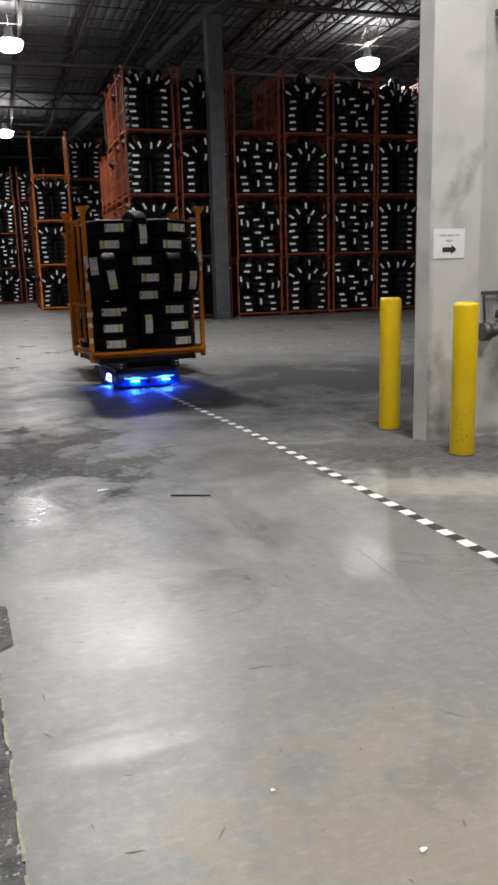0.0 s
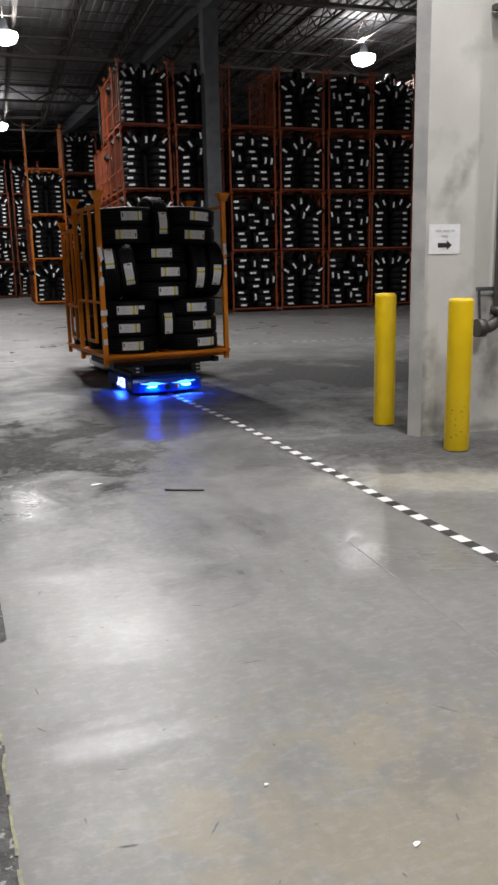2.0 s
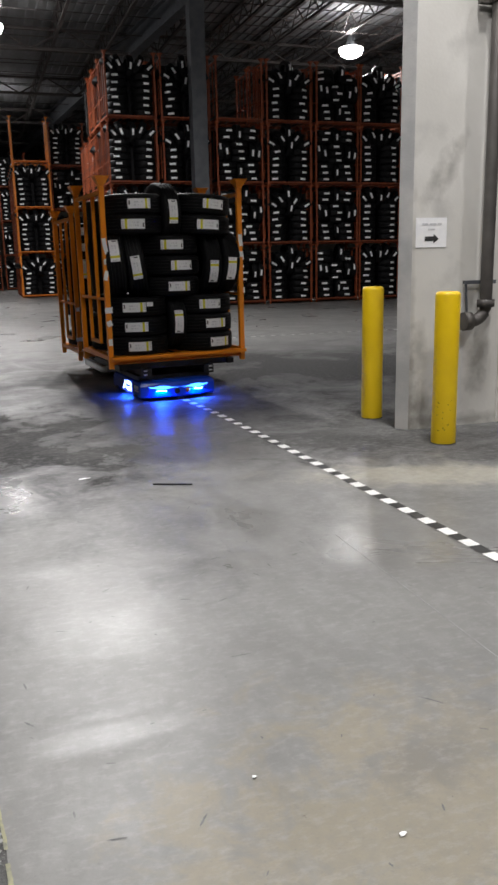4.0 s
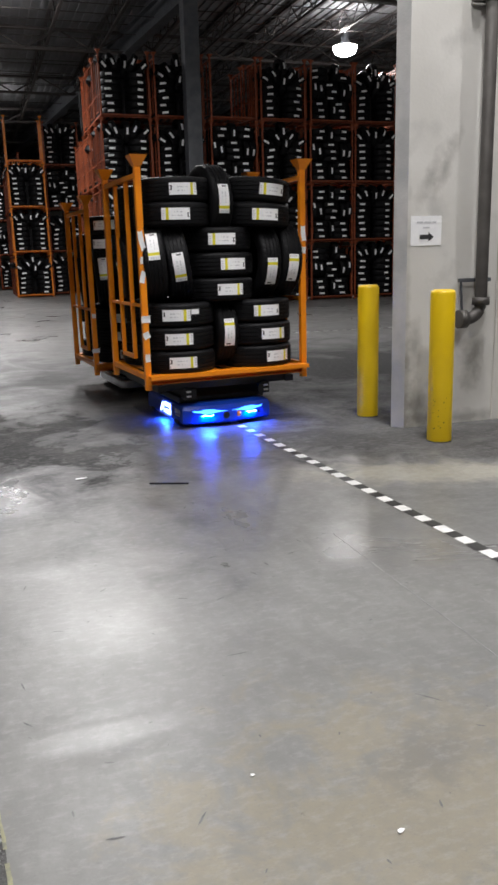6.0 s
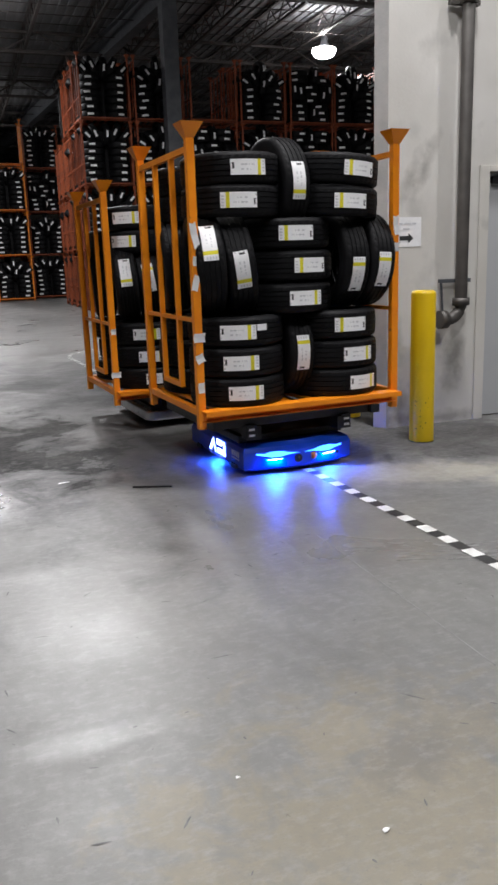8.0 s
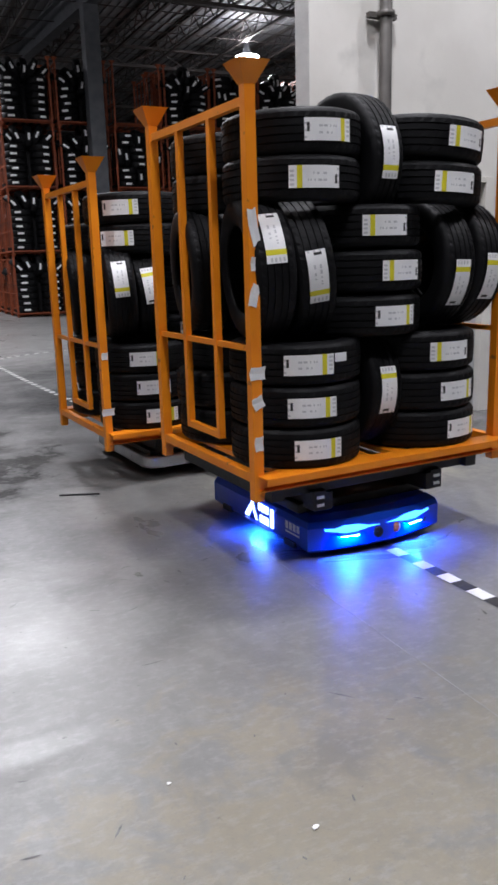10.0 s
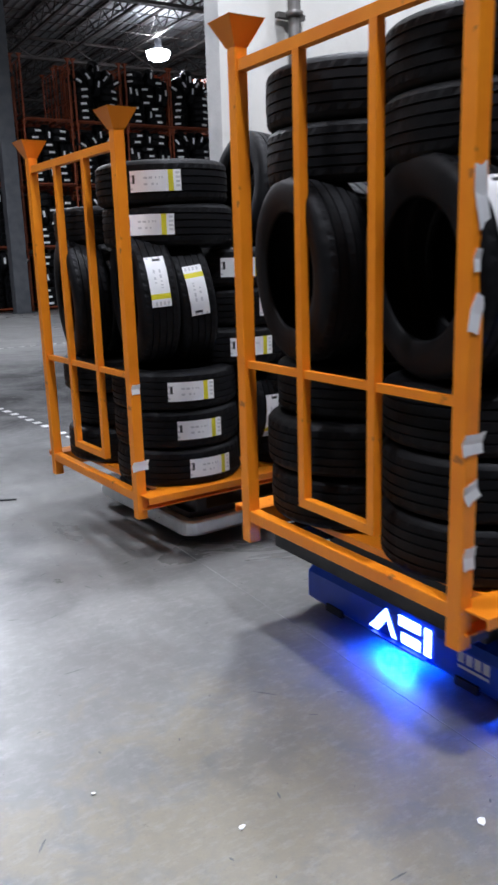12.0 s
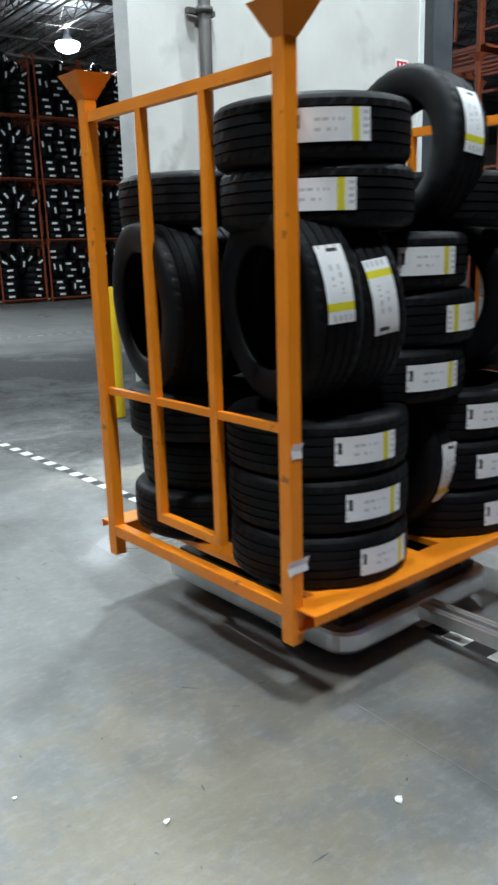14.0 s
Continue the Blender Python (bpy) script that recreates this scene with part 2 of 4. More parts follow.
# darker, redder orange with brown patches, for the far racks
DARK_ORANGE = surface("dark_orange_paint", (0.30, 0.062, 0.014), (0.21, 0.042, 0.012), 0.6, scale=4, bump=0.06, fine=80,
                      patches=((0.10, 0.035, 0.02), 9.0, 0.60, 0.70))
# brighter orange than the other far racks, for one stack
BRIGHT_ORANGE = surface("bright_orange_paint", (0.90, 0.27, 0.015), (0.78, 0.21, 0.015), 0.5, scale=4, bump=0.06, fine=80,
                       patches=((0.18, 0.06, 0.03), 9.0, 0.62, 0.70))
RUBBER = surface("tyre_rubber", (0.004, 0.004, 0.0047), (0.0065, 0.0065, 0.0075), 0.55, scale=7, bump=0.10, fine=120, spread=0.08)
RUBBER.node_tree.nodes["Principled BSDF"].inputs["Specular IOR Level"].default_value = 0.16
PAPER = surface("white_label", (0.88, 0.88, 0.88), (0.83, 0.83, 0.84), 0.5, scale=20)
PAPER_GREY = surface("label_print_grey", (0.52, 0.52, 0.54), (0.60, 0.60, 0.62), 0.5, scale=30)
YELLOW_PRINT = surface("label_yellow", (0.75, 0.68, 0.02), (0.70, 0.62, 0.02), 0.5)
BLACK_PRINT = surface("label_black", (0.02, 0.02, 0.02), (0.03, 0.03, 0.03), 0.6)
YELLOW = surface("bollard_yellow", (0.82, 0.56, 0.005), (0.75, 0.50, 0.005), 0.38, scale=3, bump=0.04, fine=40,
                 patches=((0.30, 0.20, 0.02), 7.0, 0.68, 0.73))
BLUE = surface("blue_robot_paint", (0.010, 0.075, 0.62), (0.008, 0.06, 0.50), 0.35, scale=5, bump=0.03)
BLACK = surface("black_steel", (0.018, 0.018, 0.02), (0.03, 0.03, 0.032), 0.5, 0.3, scale=9, bump=0.05)
ALUMINIUM = surface("brushed_aluminium", (0.86, 0.87, 0.88), (0.74, 0.75, 0.76), 0.34, 0.9, scale=10, bump=0.04)
TAPE_WHITE = surface("white_tape", (0.80, 0.80, 0.78), (0.68, 0.68, 0.66), 0.5, scale=12)
TAPE_BLACK = surface("black_tape", (0.02, 0.02, 0.02), (0.035, 0.035, 0.035), 0.5, scale=12)
PIPE_PAINT = surface("dark_pipe", (0.060, 0.054, 0.050), (0.095, 0.088, 0.08), 0.5, 0.3, scale=5, bump=0.1)
RED = surface("red_sign", (0.55, 0.03, 0.02), (0.50, 0.03, 0.02), 0.45)
BLUE_GLOW = glow("added_blue_glow", (0.015, 0.09, 1.0), 1700)
CYAN_GLOW = glow("cyan_led", (0.04, 0.22, 1.0), 7)
WHITE_GLOW = glow("lit_panel", (0.30, 0.45, 1.0), 9)
LAMP_GLOW = glow("lamp_lens", (1.0, 0.98, 0.95), 60)
AMBER = surface("amber_button", (0.75, 0.20, 0.02), (0.65, 0.17, 0.02), 0.4)

# ---- floor ----
bm = bmesh.new()
add_box(bm, -60, 80, -30, 110, -0.3, 0.0)
tagged(part("floor", bm, CONCRETE), "polished grey concrete warehouse floor with stains, scuffs and some shade put into its colour", "floor", kind="structure")

# the rough dark strip of floor along the edge of the smooth slab
bm = bmesh.new()
ys = [-4.0 + 0.05 * i for i in range(165)]
rim = [(-0.064 - 0.059 * (y - 1.78) + 0.012 * noise.noise((0, y * 9, 3)) + (0.07 if 3.0 < y < 3.5 else 0), y) for y in ys]
lo = [bm.verts.new((-3.2, y, 0.004)) for y in ys]
hi = [bm.verts.new((x, y, 0.004)) for x, y in rim]
for i in range(len(ys) - 1):
    bm.faces.new((lo[i], hi[i], hi[i + 1], lo[i + 1]))
tagged(part("rough_floor", bm, ROUGH_FLOOR), "rough dark worn concrete strip beside the smooth slab", "floor", kind="structure")
bm = bmesh.new()
for i in range(len(ys) - 1):
    (xa, ya), (xb, yb) = rim[i], rim[i + 1]
    if (i * 7) % 5 and not 2.95 < ya < 3.6:
        w = 0.001 + 0.006 * ((i * 13) % 7) / 7
        bm.faces.new([bm.verts.new(v) for v in ((xa - 0.006, ya, 0.008), (xa + w, ya, 0.008), (xb + w, yb, 0.008), (xb - 0.006, yb, 0.008))])
tagged(part("edge_paint", bm, surface("worn_yellow_line", (0.36, 0.35, 0.20), (0.20, 0.20, 0.16), 0.8, scale=30)),
       "worn yellow paint line along the slab edge", "floor line", kind="structure")

# saw-cut joint in the slab
bm = bmesh.new()
add_box(bm, 1.6605, 1.6635, -8, 3.6, 0.0002, 0.0012)
tagged(part("floor_joint", bm, surface("joint_filler", (0.36, 0.36, 0.35), (0.20, 0.20, 0.20), 0.6, scale=6)),
       "thin pale filled joint sawn in the concrete floor", "floor joint", kind="structure")


# litter and scuffs on the slab
for x, y, a, w, h in ((0.89, 1.517, 20, 0.022, 0.014), (0.554, 5.238, 10, 0.085, 0.03), (1.423, 1.193, 40, 0.03, 0.022), (0.61, 1.86, 0, 0.014, 0.01)):
    bm = bmesh.new()
    vs = [bm.verts.new((dx * w, dy * h, 0.002 + 0.004 * ((i * 7) % 3) / 3)) for i, (dx, dy) in
          enumerate(((-0.5, -0.3), (-0.1, -0.5), (0.45, -0.35), (0.5, 0.2), (0.1, 0.5), (-0.4, 0.35)))]
    bm.faces.new(vs)
    geo = bmesh.ops.extrude_face_region(bm, geom=list(bm.faces))
    bmesh.ops.translate(bm, verts=[v for v in geo["geom"] if isinstance(v, bmesh.types.BMVert)], vec=(0, 0, 0.0015))
    ob = tagged(part("paper_scrap", bm, PAPER), "small white scrap of paper lying on the concrete floor", "litter", "scraps on the floor")
    ob.matrix_basis = pose(x, y, 0.0005, 0, 0, a)
bm = bmesh.new()
add_bar(bm, (0.958, 4.921, 0.006), (1.196, 4.822, 0.005), 0.014, 0.009)
tagged(part("strap_offcut", bm, BLACK), "thin black strap offcut lying on the concrete floor", "litter")
bm = bmesh.new()
rnd = random.Random(11)
spots = [(0.414, 3.326, 0.03, 40), (0.789, 2.547, 0.045, 0), (1.287, 2.036, 0.05, -50), (1.05, 4.35, 0.035, 60), (0.86, 3.35, 0.03, 40), (1.12, 1.17, 0.03, 0)]
spots += [(rnd.uniform(0.0, 2.2), rnd.uniform(1.0, 5.5), rnd.choice((0.004, 0.006, 0.009, 0.016, 0.028)), rnd.uniform(-90, 90)) for _ in range(170)]
for x, y, r, a in spots:
    c, sn, w = math.cos(radians(a)), math.sin(radians(a)), min(0.0035, r * rnd.uniform(0.12, 0.5))
    bm.faces.new([bm.verts.new((x + c * u - sn * v, y + sn * u + c * v, 0.0012)) for u, v in
                  ((-r, 0), (-r * 0.4, -w), (r * 0.5, -w * 0.6), (r, 0), (r * 0.3, w), (-r * 0.6, w * 0.7))])
tagged(part("floor_scuffs", bm, surface("black_scuff", (0.09, 0.09, 0.09), (0.15, 0.15, 0.15), 0.6, scale=40)),
       "short dark rubber scuffs on the concrete floor", "scuff marks", kind="stuff")


# ---- guide tape: a black and white chequered strip ----
def smooth_path(pts, step):
    pts = [Vector((*p, 0)) for p in pts]
    out = []
    for i in range(len(pts) - 1):
        a, b = pts[i], pts[i + 1]
        p, q = pts[max(i - 1, 0)], pts[min(i + 2, len(pts) - 1)]
        k = max(2, int((b - a).length / 0.02))
        for j in range(k):
            u = j / k
            out.append(0.5 * ((2 * a) + (b - p) * u + (2 * p - 5 * a + 4 * b - q) * u * u + (3 * a - p - 3 * b + q) * u ** 3))
    res, run = [out[0]], 0.0
    for a, b in zip(out, out[1:]):
        run += (b - a).length
        if run >= step:
            res.append(b)
            run -= step
    return res


TAPE = [(2.32, -3.0), (2.28, 0.0), (2.26, 2.0), (2.235, 3.17), (2.20, 3.95), (2.165, 4.75), (2.115, 5.75), (2.03, 7.03), (1.88, 8.53),
        (1.72, 10.4), (1.645, 11.85), (1.60, 12.7), (1.75, 13.25), (2.4, 13.75), (3.7, 14.08), (6.0, 14.05), (9.0, 13.95), (20.0, 13.6)]
tape = tagged(new("guide_tape"), "black and white chequered guide tape stuck on the floor", "floor tape", kind="structure")
path = smooth_path(TAPE, 0.098)
bmw, bmb = bmesh.new(), bmesh.new()
for i in range(len(path) - 1):
    a, b = path[i], path[i + 1]
    d = (b - a).normalized()
    s = Vector((d.y, -d.x, 0)) * 0.035
    z = Vector((0, 0, 0.0035))
    bmx = bmw if i % 2 else bmb
    bmx.faces.new([bmx.verts.new(v) for v in (a - s + z, a + s + z, b + s + z, b - s + z)])
part("white_dash", bmw, TAPE_WHITE, tape)["kind"] = "stuff"
part("black_dash", bmb, TAPE_BLACK, tape)["kind"] = "stuff"

# ---- walls ----
bm = bmesh.new()
# wall body with a door opening from x 4.20 to 5.12
def prism(bm, pts, z0, z1, mats=None):
    a = [bm.verts.new((x, y, z0)) for x, y in pts]
    b = [bm.verts.new((x, y, z1)) for x, y in pts]
    bm.faces.new(a[::-1])
    bm.faces.new(b)
    for i in range(len(pts)):
        j = (i + 1) % len(pts)
        f = bm.faces.new((a[i], a[j], b[j], b[i]))
        if mats:
            f.material_index = mats[i]


prism(bm, [(3.225, 5.82), (3.292, WY), (4.20, WY), (4.20, 5.92), (3.29, 5.92)], 0, 9.3, [1, 0, 0, 0, 1])
prism(bm, [(5.12, WY), (6.62, WY), (6.62, 5.92), (5.12, 5.92)], 0, 9.3)
prism(bm, [(4.20, WY), (5.12, WY), (5.12, 5.92), (4.20, 5.92)], 2.11, 9.3)
tagged(part("wall_east", bm, [wall_material(), WALL_EDGE]), "pale painted concrete wall end with scuffs and a bevelled edge", "wall", kind="structure")

# the panel over the wide opening, and the rest of the dividing wall beyond it
bm = bmesh.new()
add_box(bm, -7.0, 3.29, WY, 5.92, 3.65, 9.3)
add_box(bm, -40.0, -7.0, WY, 5.92, 0.0, 9.3)
tagged(part("wall_lintel", bm, WALL_PAINT), "pale painted wall panel spanning the opening between the halls", "wall", kind="structure")

# plain walls that close the hall
bm = bmesh.new()
for x0, x1, y0, y1 in ((-40.3, -40, -25, 100), (60, 60.3, -25, 100), (-40, 60, 99.7, 100), (-40, 60, -25.3, -25)):
    add_box(bm, x0, x1, y0, y1, 0, 9.6)
tagged(part("wall_outer", bm, WALL_PAINT), "plain painted outer walls of the warehouse hall", "wall", kind="structure")
bm = bmesh.new()
add_box(bm, 10.6, 60, WY + 0.02, 6.02, 0, 9.3)
tagged(part("wall_north", bm, WALL_PAINT), "pale painted concrete dividing wall", "wall", kind="structure")

# ---- roof: deck, joists, girders ----
DECK_Z = 9.55
bm = bmesh.new()
x = -40.0
while x < 60:
    for dx, w, z in ((0.0, 0.15, DECK_Z), (0.15, 0.15, DECK_Z + 0.05)):
        add_box(bm, x + dx, x + dx + w, -25, 100, z, z + 0.06)
    x += 0.3
tagged(part("ceiling", bm, ROOF_DECK), "grey corrugated steel roof deck, dimly lit", "ceiling", kind="structure")


def joist(x, y0, y1):
    bm = bmesh.new()
    add_box(bm, x - 0.06, x + 0.06, y0, y1, DECK_Z - 0.10, DECK_Z - 0.02)
    add_box(bm, x - 0.05, x + 0.05, y0, y1, DECK_Z - 0.72, DECK_Z - 0.65)
    k = int((y1 - y0) / 0.62)
    for i in range(k):
        a, b = y0 + i * 0.62, y0 + (i + 1) * 0.62
        z = (DECK_Z - 0.08, DECK_Z - 0.68)
        add_bar(bm, (x, a, z[i % 2]), (x, b, z[(i + 1) % 2]), 0.03)
    return tagged(part("roof_joist", bm, JOIST), "dark open-web steel joist under the roof deck", "roof joist",
                  group="roof joists", kind="structure")


first = joist(-12.0, 8.0, 70.0)
for i in range(1, 24):
    copy_thing(first, pose(1.9 * i, 0, 0))
# trusses across the joists
for y in (15.2, 22.8, 30.4, 38.0, 45.6, 53.2):
    bm = bmesh.new()
    add_box(bm, -30, 50, y - 0.09, y + 0.09, DECK_Z - 0.95, DECK_Z - 0.86)
    add_box(bm, -30, 50, y - 0.09, y + 0.09, DECK_Z - 0.30, DECK_Z - 0.22)
    for i in range(66):
        z = (DECK_Z - 0.26, DECK_Z - 0.90)
        add_bar(bm, (-30 + i * 1.2, y, z[i % 2]), (-30 + (i + 1) * 1.2, y, z[(i + 1) % 2]), 0.05)
    tagged(part("roof_truss", bm, JOIST), "dark steel roof truss spanning the hall", "roof truss", group="roof trusses", kind="structure")
bm = bmesh.new()
for i in range(28):
    y = 10.0 + i * 2.1
    add_bar(bm, (-30, y, DECK_Z - 0.66), (50, y, DECK_Z - 0.66), 0.025)
    add_bar(bm, (-30, y + 0.9, DECK_Z - 0.12), (50, y + 0.9, DECK_Z - 0.12), 0.025)
tagged(part("roof_bridging", bm, JOIST), "thin steel bridging rods between the roof joists", "roof bridging", kind="structure")
# wide-flange girder on the column line
bm = bmesh.new()
for z0, z1, w in ((8.55, 8.59, 0.34), (8.59, 9.25, 0.03), (9.25, 9.29, 0.34)):
    add_box(bm, -w / 2, w / 2, -18.0, 46.0, z0, z1)
girder = tagged(part("girder", bm, STEEL_DARK), "grey steel girder carried on the columns", "girder", kind="structure")
girder.matrix_basis = pose(6.5, 23.75, 0, 0, 0, 5.2)


def steel_column(x, y, w, top):
    bm = bmesh.new()
    add_box(bm, x - w / 2, x + w / 2, y - w / 2, y + w / 2, 0.02, top, bevel=0.02)
    ob = tagged(part("steel_column", bm, STEEL_DARK), "square blue-grey painted steel column standing on the floor", "column",
                group="building columns", kind="structure")
    bm = bmesh.new()
    add_box(bm, x - w / 2 - 0.08, x + w / 2 + 0.08, y - w / 2 - 0.08, y + w / 2 + 0.08, 0, 0.02)
    part("base_plate", bm, STEEL_DARK, ob)
    return ob


steel_column(6.5, 23.75, 0.44, 8.55)
steel_column(5.29, 37.05, 0.44, 8.55)
steel_column(7.06, 5.98, 0.31, 9.3)


# ---- high-bay lamps ----
def high_bay():
    root = tagged(new("high_bay_lamp"), "bright white high-bay lamp hanging from the roof", "lamp", group="high-bay lamps")
    bm = bmesh.new()
    add_lathe(bm, [(0.0, 0.42), (0.10, 0.42), (0.12, 0.40), (0.12, 0.22), (0.14, 0.20), (0.20, 0.08), (0.22, 0.05), (0.20, 0.04)], 24)
    part("housing", bm, STEEL_DARK, root)
    bm = bmesh.new()
    add_lathe(bm, [(0.0, -0.27), (0.22, -0.26), (0.33, -0.21), (0.40, -0.08), (0.40, 0.02), (0.2, 0.04), (0.0, 0.05)], 24)
    part("lens", bm, LAMP_GLOW, root, "glowing white lens")
    bm = bmesh.new()
    add_bar(bm, (0, 0, 0.4), (0, 0, 0.75), 0.03)
    part("hanger", bm, JOIST, root)
    return root


lamp0 = high_bay()
lamp0.matrix_basis = pose(LAMPS[0][0], LAMPS[0][1], LAMP_Z)
for x, y, w in LAMPS[1:]:
    copy_thing(lamp0, pose(x, y, LAMP_Z))
for x, y, w in LAMPS:
    ld = bpy.data.lights.new("lamp_light", "AREA")
    ld.shape, ld.size, ld.energy, ld.color = "DISK", 0.6, w, (1.0, 0.985, 0.955)
    ld.spread = radians(165)
    new("lamp_light", ld).matrix_world = pose(x, y, LAMP_Z - 0.30)
    if y > 20 and w > 400:
        # the same lamps also shine up on the roof deck
        up = bpy.data.lights.new("lamp_uplight", "AREA")
        up.shape, up.size, up.energy, up.color = "DISK", 0.4, 85, (1.0, 0.985, 0.955)
        new("lamp_uplight", up).matrix_world = pose(x, y, LAMP_Z + 0.45, 180)


# ---- bollards, pipe, signs, door ----
def bollard(x, y, h=1.16):
    root = tagged(new("bollard"), "yellow plastic-sleeved safety bollard with scuffs, standing by the wall end", "bollard", group="bollards by the wall")
    root.matrix_basis = pose(x, y, 0)
    bm = bmesh.new()
    add_lathe(bm, [(0.0, 0.0), (0.093, 0.0), (0.094, 0.01), (0.093, 0.55), (0.093, h - 0.03), (0.088, h - 0.012), (0.07, h - 0.002), (0.0, h)], 32)
    part("sleeve", bm, YELLOW, root)
    # thin black ring added round the sleeve's foot
    bm = bmesh.new()
    add_lathe(bm, [(0.092, 0.0), (0.097, 0.0), (0.097, 0.006), (0.092, 0.007)], 32)
    part("foot_ring", bm, BLACK, root, "thin dark ring at the floor")
    return root


bollard(3.27, 6.335, 1.17)
near_bollard = bollard(3.316, 5.215, 1.16)
rnd = random.Random(21)
bm = bmesh.new()
for _ in range(15):
    a, z, da, dz = radians(rnd.uniform(195, 275)), rnd.uniform(0.10, 0.38), rnd.uniform(0.02, 0.06), rnd.uniform(0.002, 0.008)
    bm.faces.new([bm.verts.new((0.0945 * math.cos(b), 0.0945 * math.sin(b), c)) for b, c in
                  ((a - da, z), (a, z - dz), (a + da, z + dz * 0.4), (a + da * 0.2, z + dz))])
part("scuff_marks", bm, BLACK_PRINT, near_bollard, "small black scuffs in the yellow paint")["kind"] = "stuff"

drain = tagged(new("drain_pipe"), "dark wall-mounted drain pipe with an elbow at its foot", "pipe", kind="structure")
bm = bmesh.new()
pts = [(3.93, 5.62, 9.2), (3.93, 5.62, 1.02)]
for k in range(1, 7):
    a = k * math.pi / 12
    pts.append((3.93 - 0.13 * (1 - math.cos(a)), 5.62, 1.02 - 0.13 * math.sin(a)))
pts.append((3.74, 5.62, 0.89))
add_tube(bm, pts, 0.050, 16)
part("pipe_run", bm, PIPE_PAINT, drain)
bm = bmesh.new()
add_tube(bm, [(3.72, 5.62, 0.89), (3.79, 5.62, 0.89)], 0.075, 16)
add_tube(bm, [(3.93, 5.62, 1.00), (3.93, 5.62, 1.06)], 0.072, 16)
part("coupling", bm, PIPE_PAINT, drain)
bm = bmesh.new()
add_bar(bm, (3.76, 5.69, 1.20), (4.06, 5.69, 1.20), 0.03)
add_bar(bm, (3.78, 5.69, 1.20), (3.80, 5.69, 0.96), 0.014)
part("bracket", bm, STEEL_DARK, drain)
for z in (3.30, 5.6):
    bm = bmesh.new()
    add_bar(bm, (3.80, 5.68, z), (4.06, 5.68, z), 0.05, 0.04)
    add_tube(bm, [(3.93, 5.62, z - 0.02), (3.93, 5.62, z + 0.02)], 0.07, 16)
    part("clamp", bm, PIPE_PAINT, drain)


def flat(bm, x0, x1, z0, z1, y, mat=0):
    f = bm.faces.new([bm.verts.new(v) for v in ((x0, y, z0), (x1, y, z0), (x1, y, z1), (x0, y, z1))])
    f.material_index = mat


sign = tagged(new("paper_sign"), "white paper sign with small print and a black arrow", "sign")
sign.matrix_basis = pose(3.46, WY - 0.002, 1.60)
bm = bmesh.new()
add_box(bm, -0.14, 0.14, -0.002, 0.0, -0.115, 0.115)
part("sheet", bm, PAPER, sign)
bm = bmesh.new()
for x0, x1 in ((-0.085, -0.03), (-0.02, 0.045), (0.053, 0.09)):
    flat(bm, x0, x1, 0.058, 0.072, -0.004)
flat(bm, -0.03, 0.03, 0.018, 0.030, -0.004)
part("print", bm, PAPER_GREY, sign, "unreadable grey print")
bm = bmesh.new()
f = bm.faces.new([bm.verts.new((x, -0.004, z)) for x, z in
                  ((-0.06, -0.065), (0.02, -0.065), (0.02, -0.085), (0.068, -0.048), (0.02, -0.010), (0.02, -0.030), (-0.06, -0.030))])
part("arrow", bm, BLACK_PRINT, sign, "black arrow pointing along the wall")

fire = tagged(new("fire_sign"), "small red and white extinguisher sign on the wall", "sign")
fire.matrix_basis = pose(6.32, WY - 0.002, 3.05)
bm = bmesh.new()
add_box(bm, -0.09, 0.09, -0.003, 0, -0.17, 0.17)
part("plate", bm, PAPER, fire)
bm = bmesh.new()
flat(bm, -0.075, 0.075, -0.155, 0.02, -0.005)
flat(bm, -0.075, 0.075, 0.05, 0.15, -0.005)
part("red_field", bm, RED, fire)
for x0, x1, z0, z1 in ((-0.02, 0.02, -0.13, -0.05), (-0.045, -0.02, 0.07, 0.13), (0.01, 0.05, 0.07, 0.13)):
    bm = bmesh.new()
    flat(bm, x0, x1, z0, z1, -0.007)
    part("pictogram", bm, PAPER, fire)

door = tagged(new("door_1"), "closed grey steel door in a pale frame", "door", kind="structure")
bm = bmesh.new()
add_box(bm, 4.245, 5.075, 5.78, 5.83, 0.012, 2.062, bevel=0.003)
part("leaf", bm, DOOR_PAINT, door)
bm = bmesh.new()
add_box(bm, 4.145, 4.24, 5.705, 5.85, 0, 2.115, bevel=0.004)
add_box(bm, 5.08, 5.175, 5.705, 5.85, 0, 2.115, bevel=0.004)
add_box(bm, 4.24, 5.08, 5.705, 5.85, 2.067, 2.115, bevel=0.004)
part("door_frame", bm, WALL_PAINT, door)
bm = bmesh.new()
add_box(bm, 4.30, 4.62, 5.745, 5.785, 1.975, 2.035, bevel=0.006)
part("door_closer", bm, BLACK, door)
bm = bmesh.new()
add_bar(bm, (4.98, 5.75, 1.02), (4.86, 5.75, 1.02), 0.022)
add_box(bm, 4.965, 5.015, 5.765, 5.785, 0.96, 1.08)
part("door_handle", bm, ALUMINIUM, door)
# panel joint cover at the wall's far end
bm = bmesh.new()
add_box(bm, 6.56, 6.625, WY - 0.02, WY + 0.21, 0.0, 9.3, bevel=0.004)
tagged(part("trim", bm, surface("light_trim", (0.70, 0.72, 0.70), (0.64, 0.66, 0.64), 0.5)), "pale metal trim closing the end of the wall", "trim", kind="structure")

# ---- stacking racks ----
RW, RD, RH = 1.437, 1.059, 1.845     # between post centres, and to the top of the cups
PITCH = 1.815


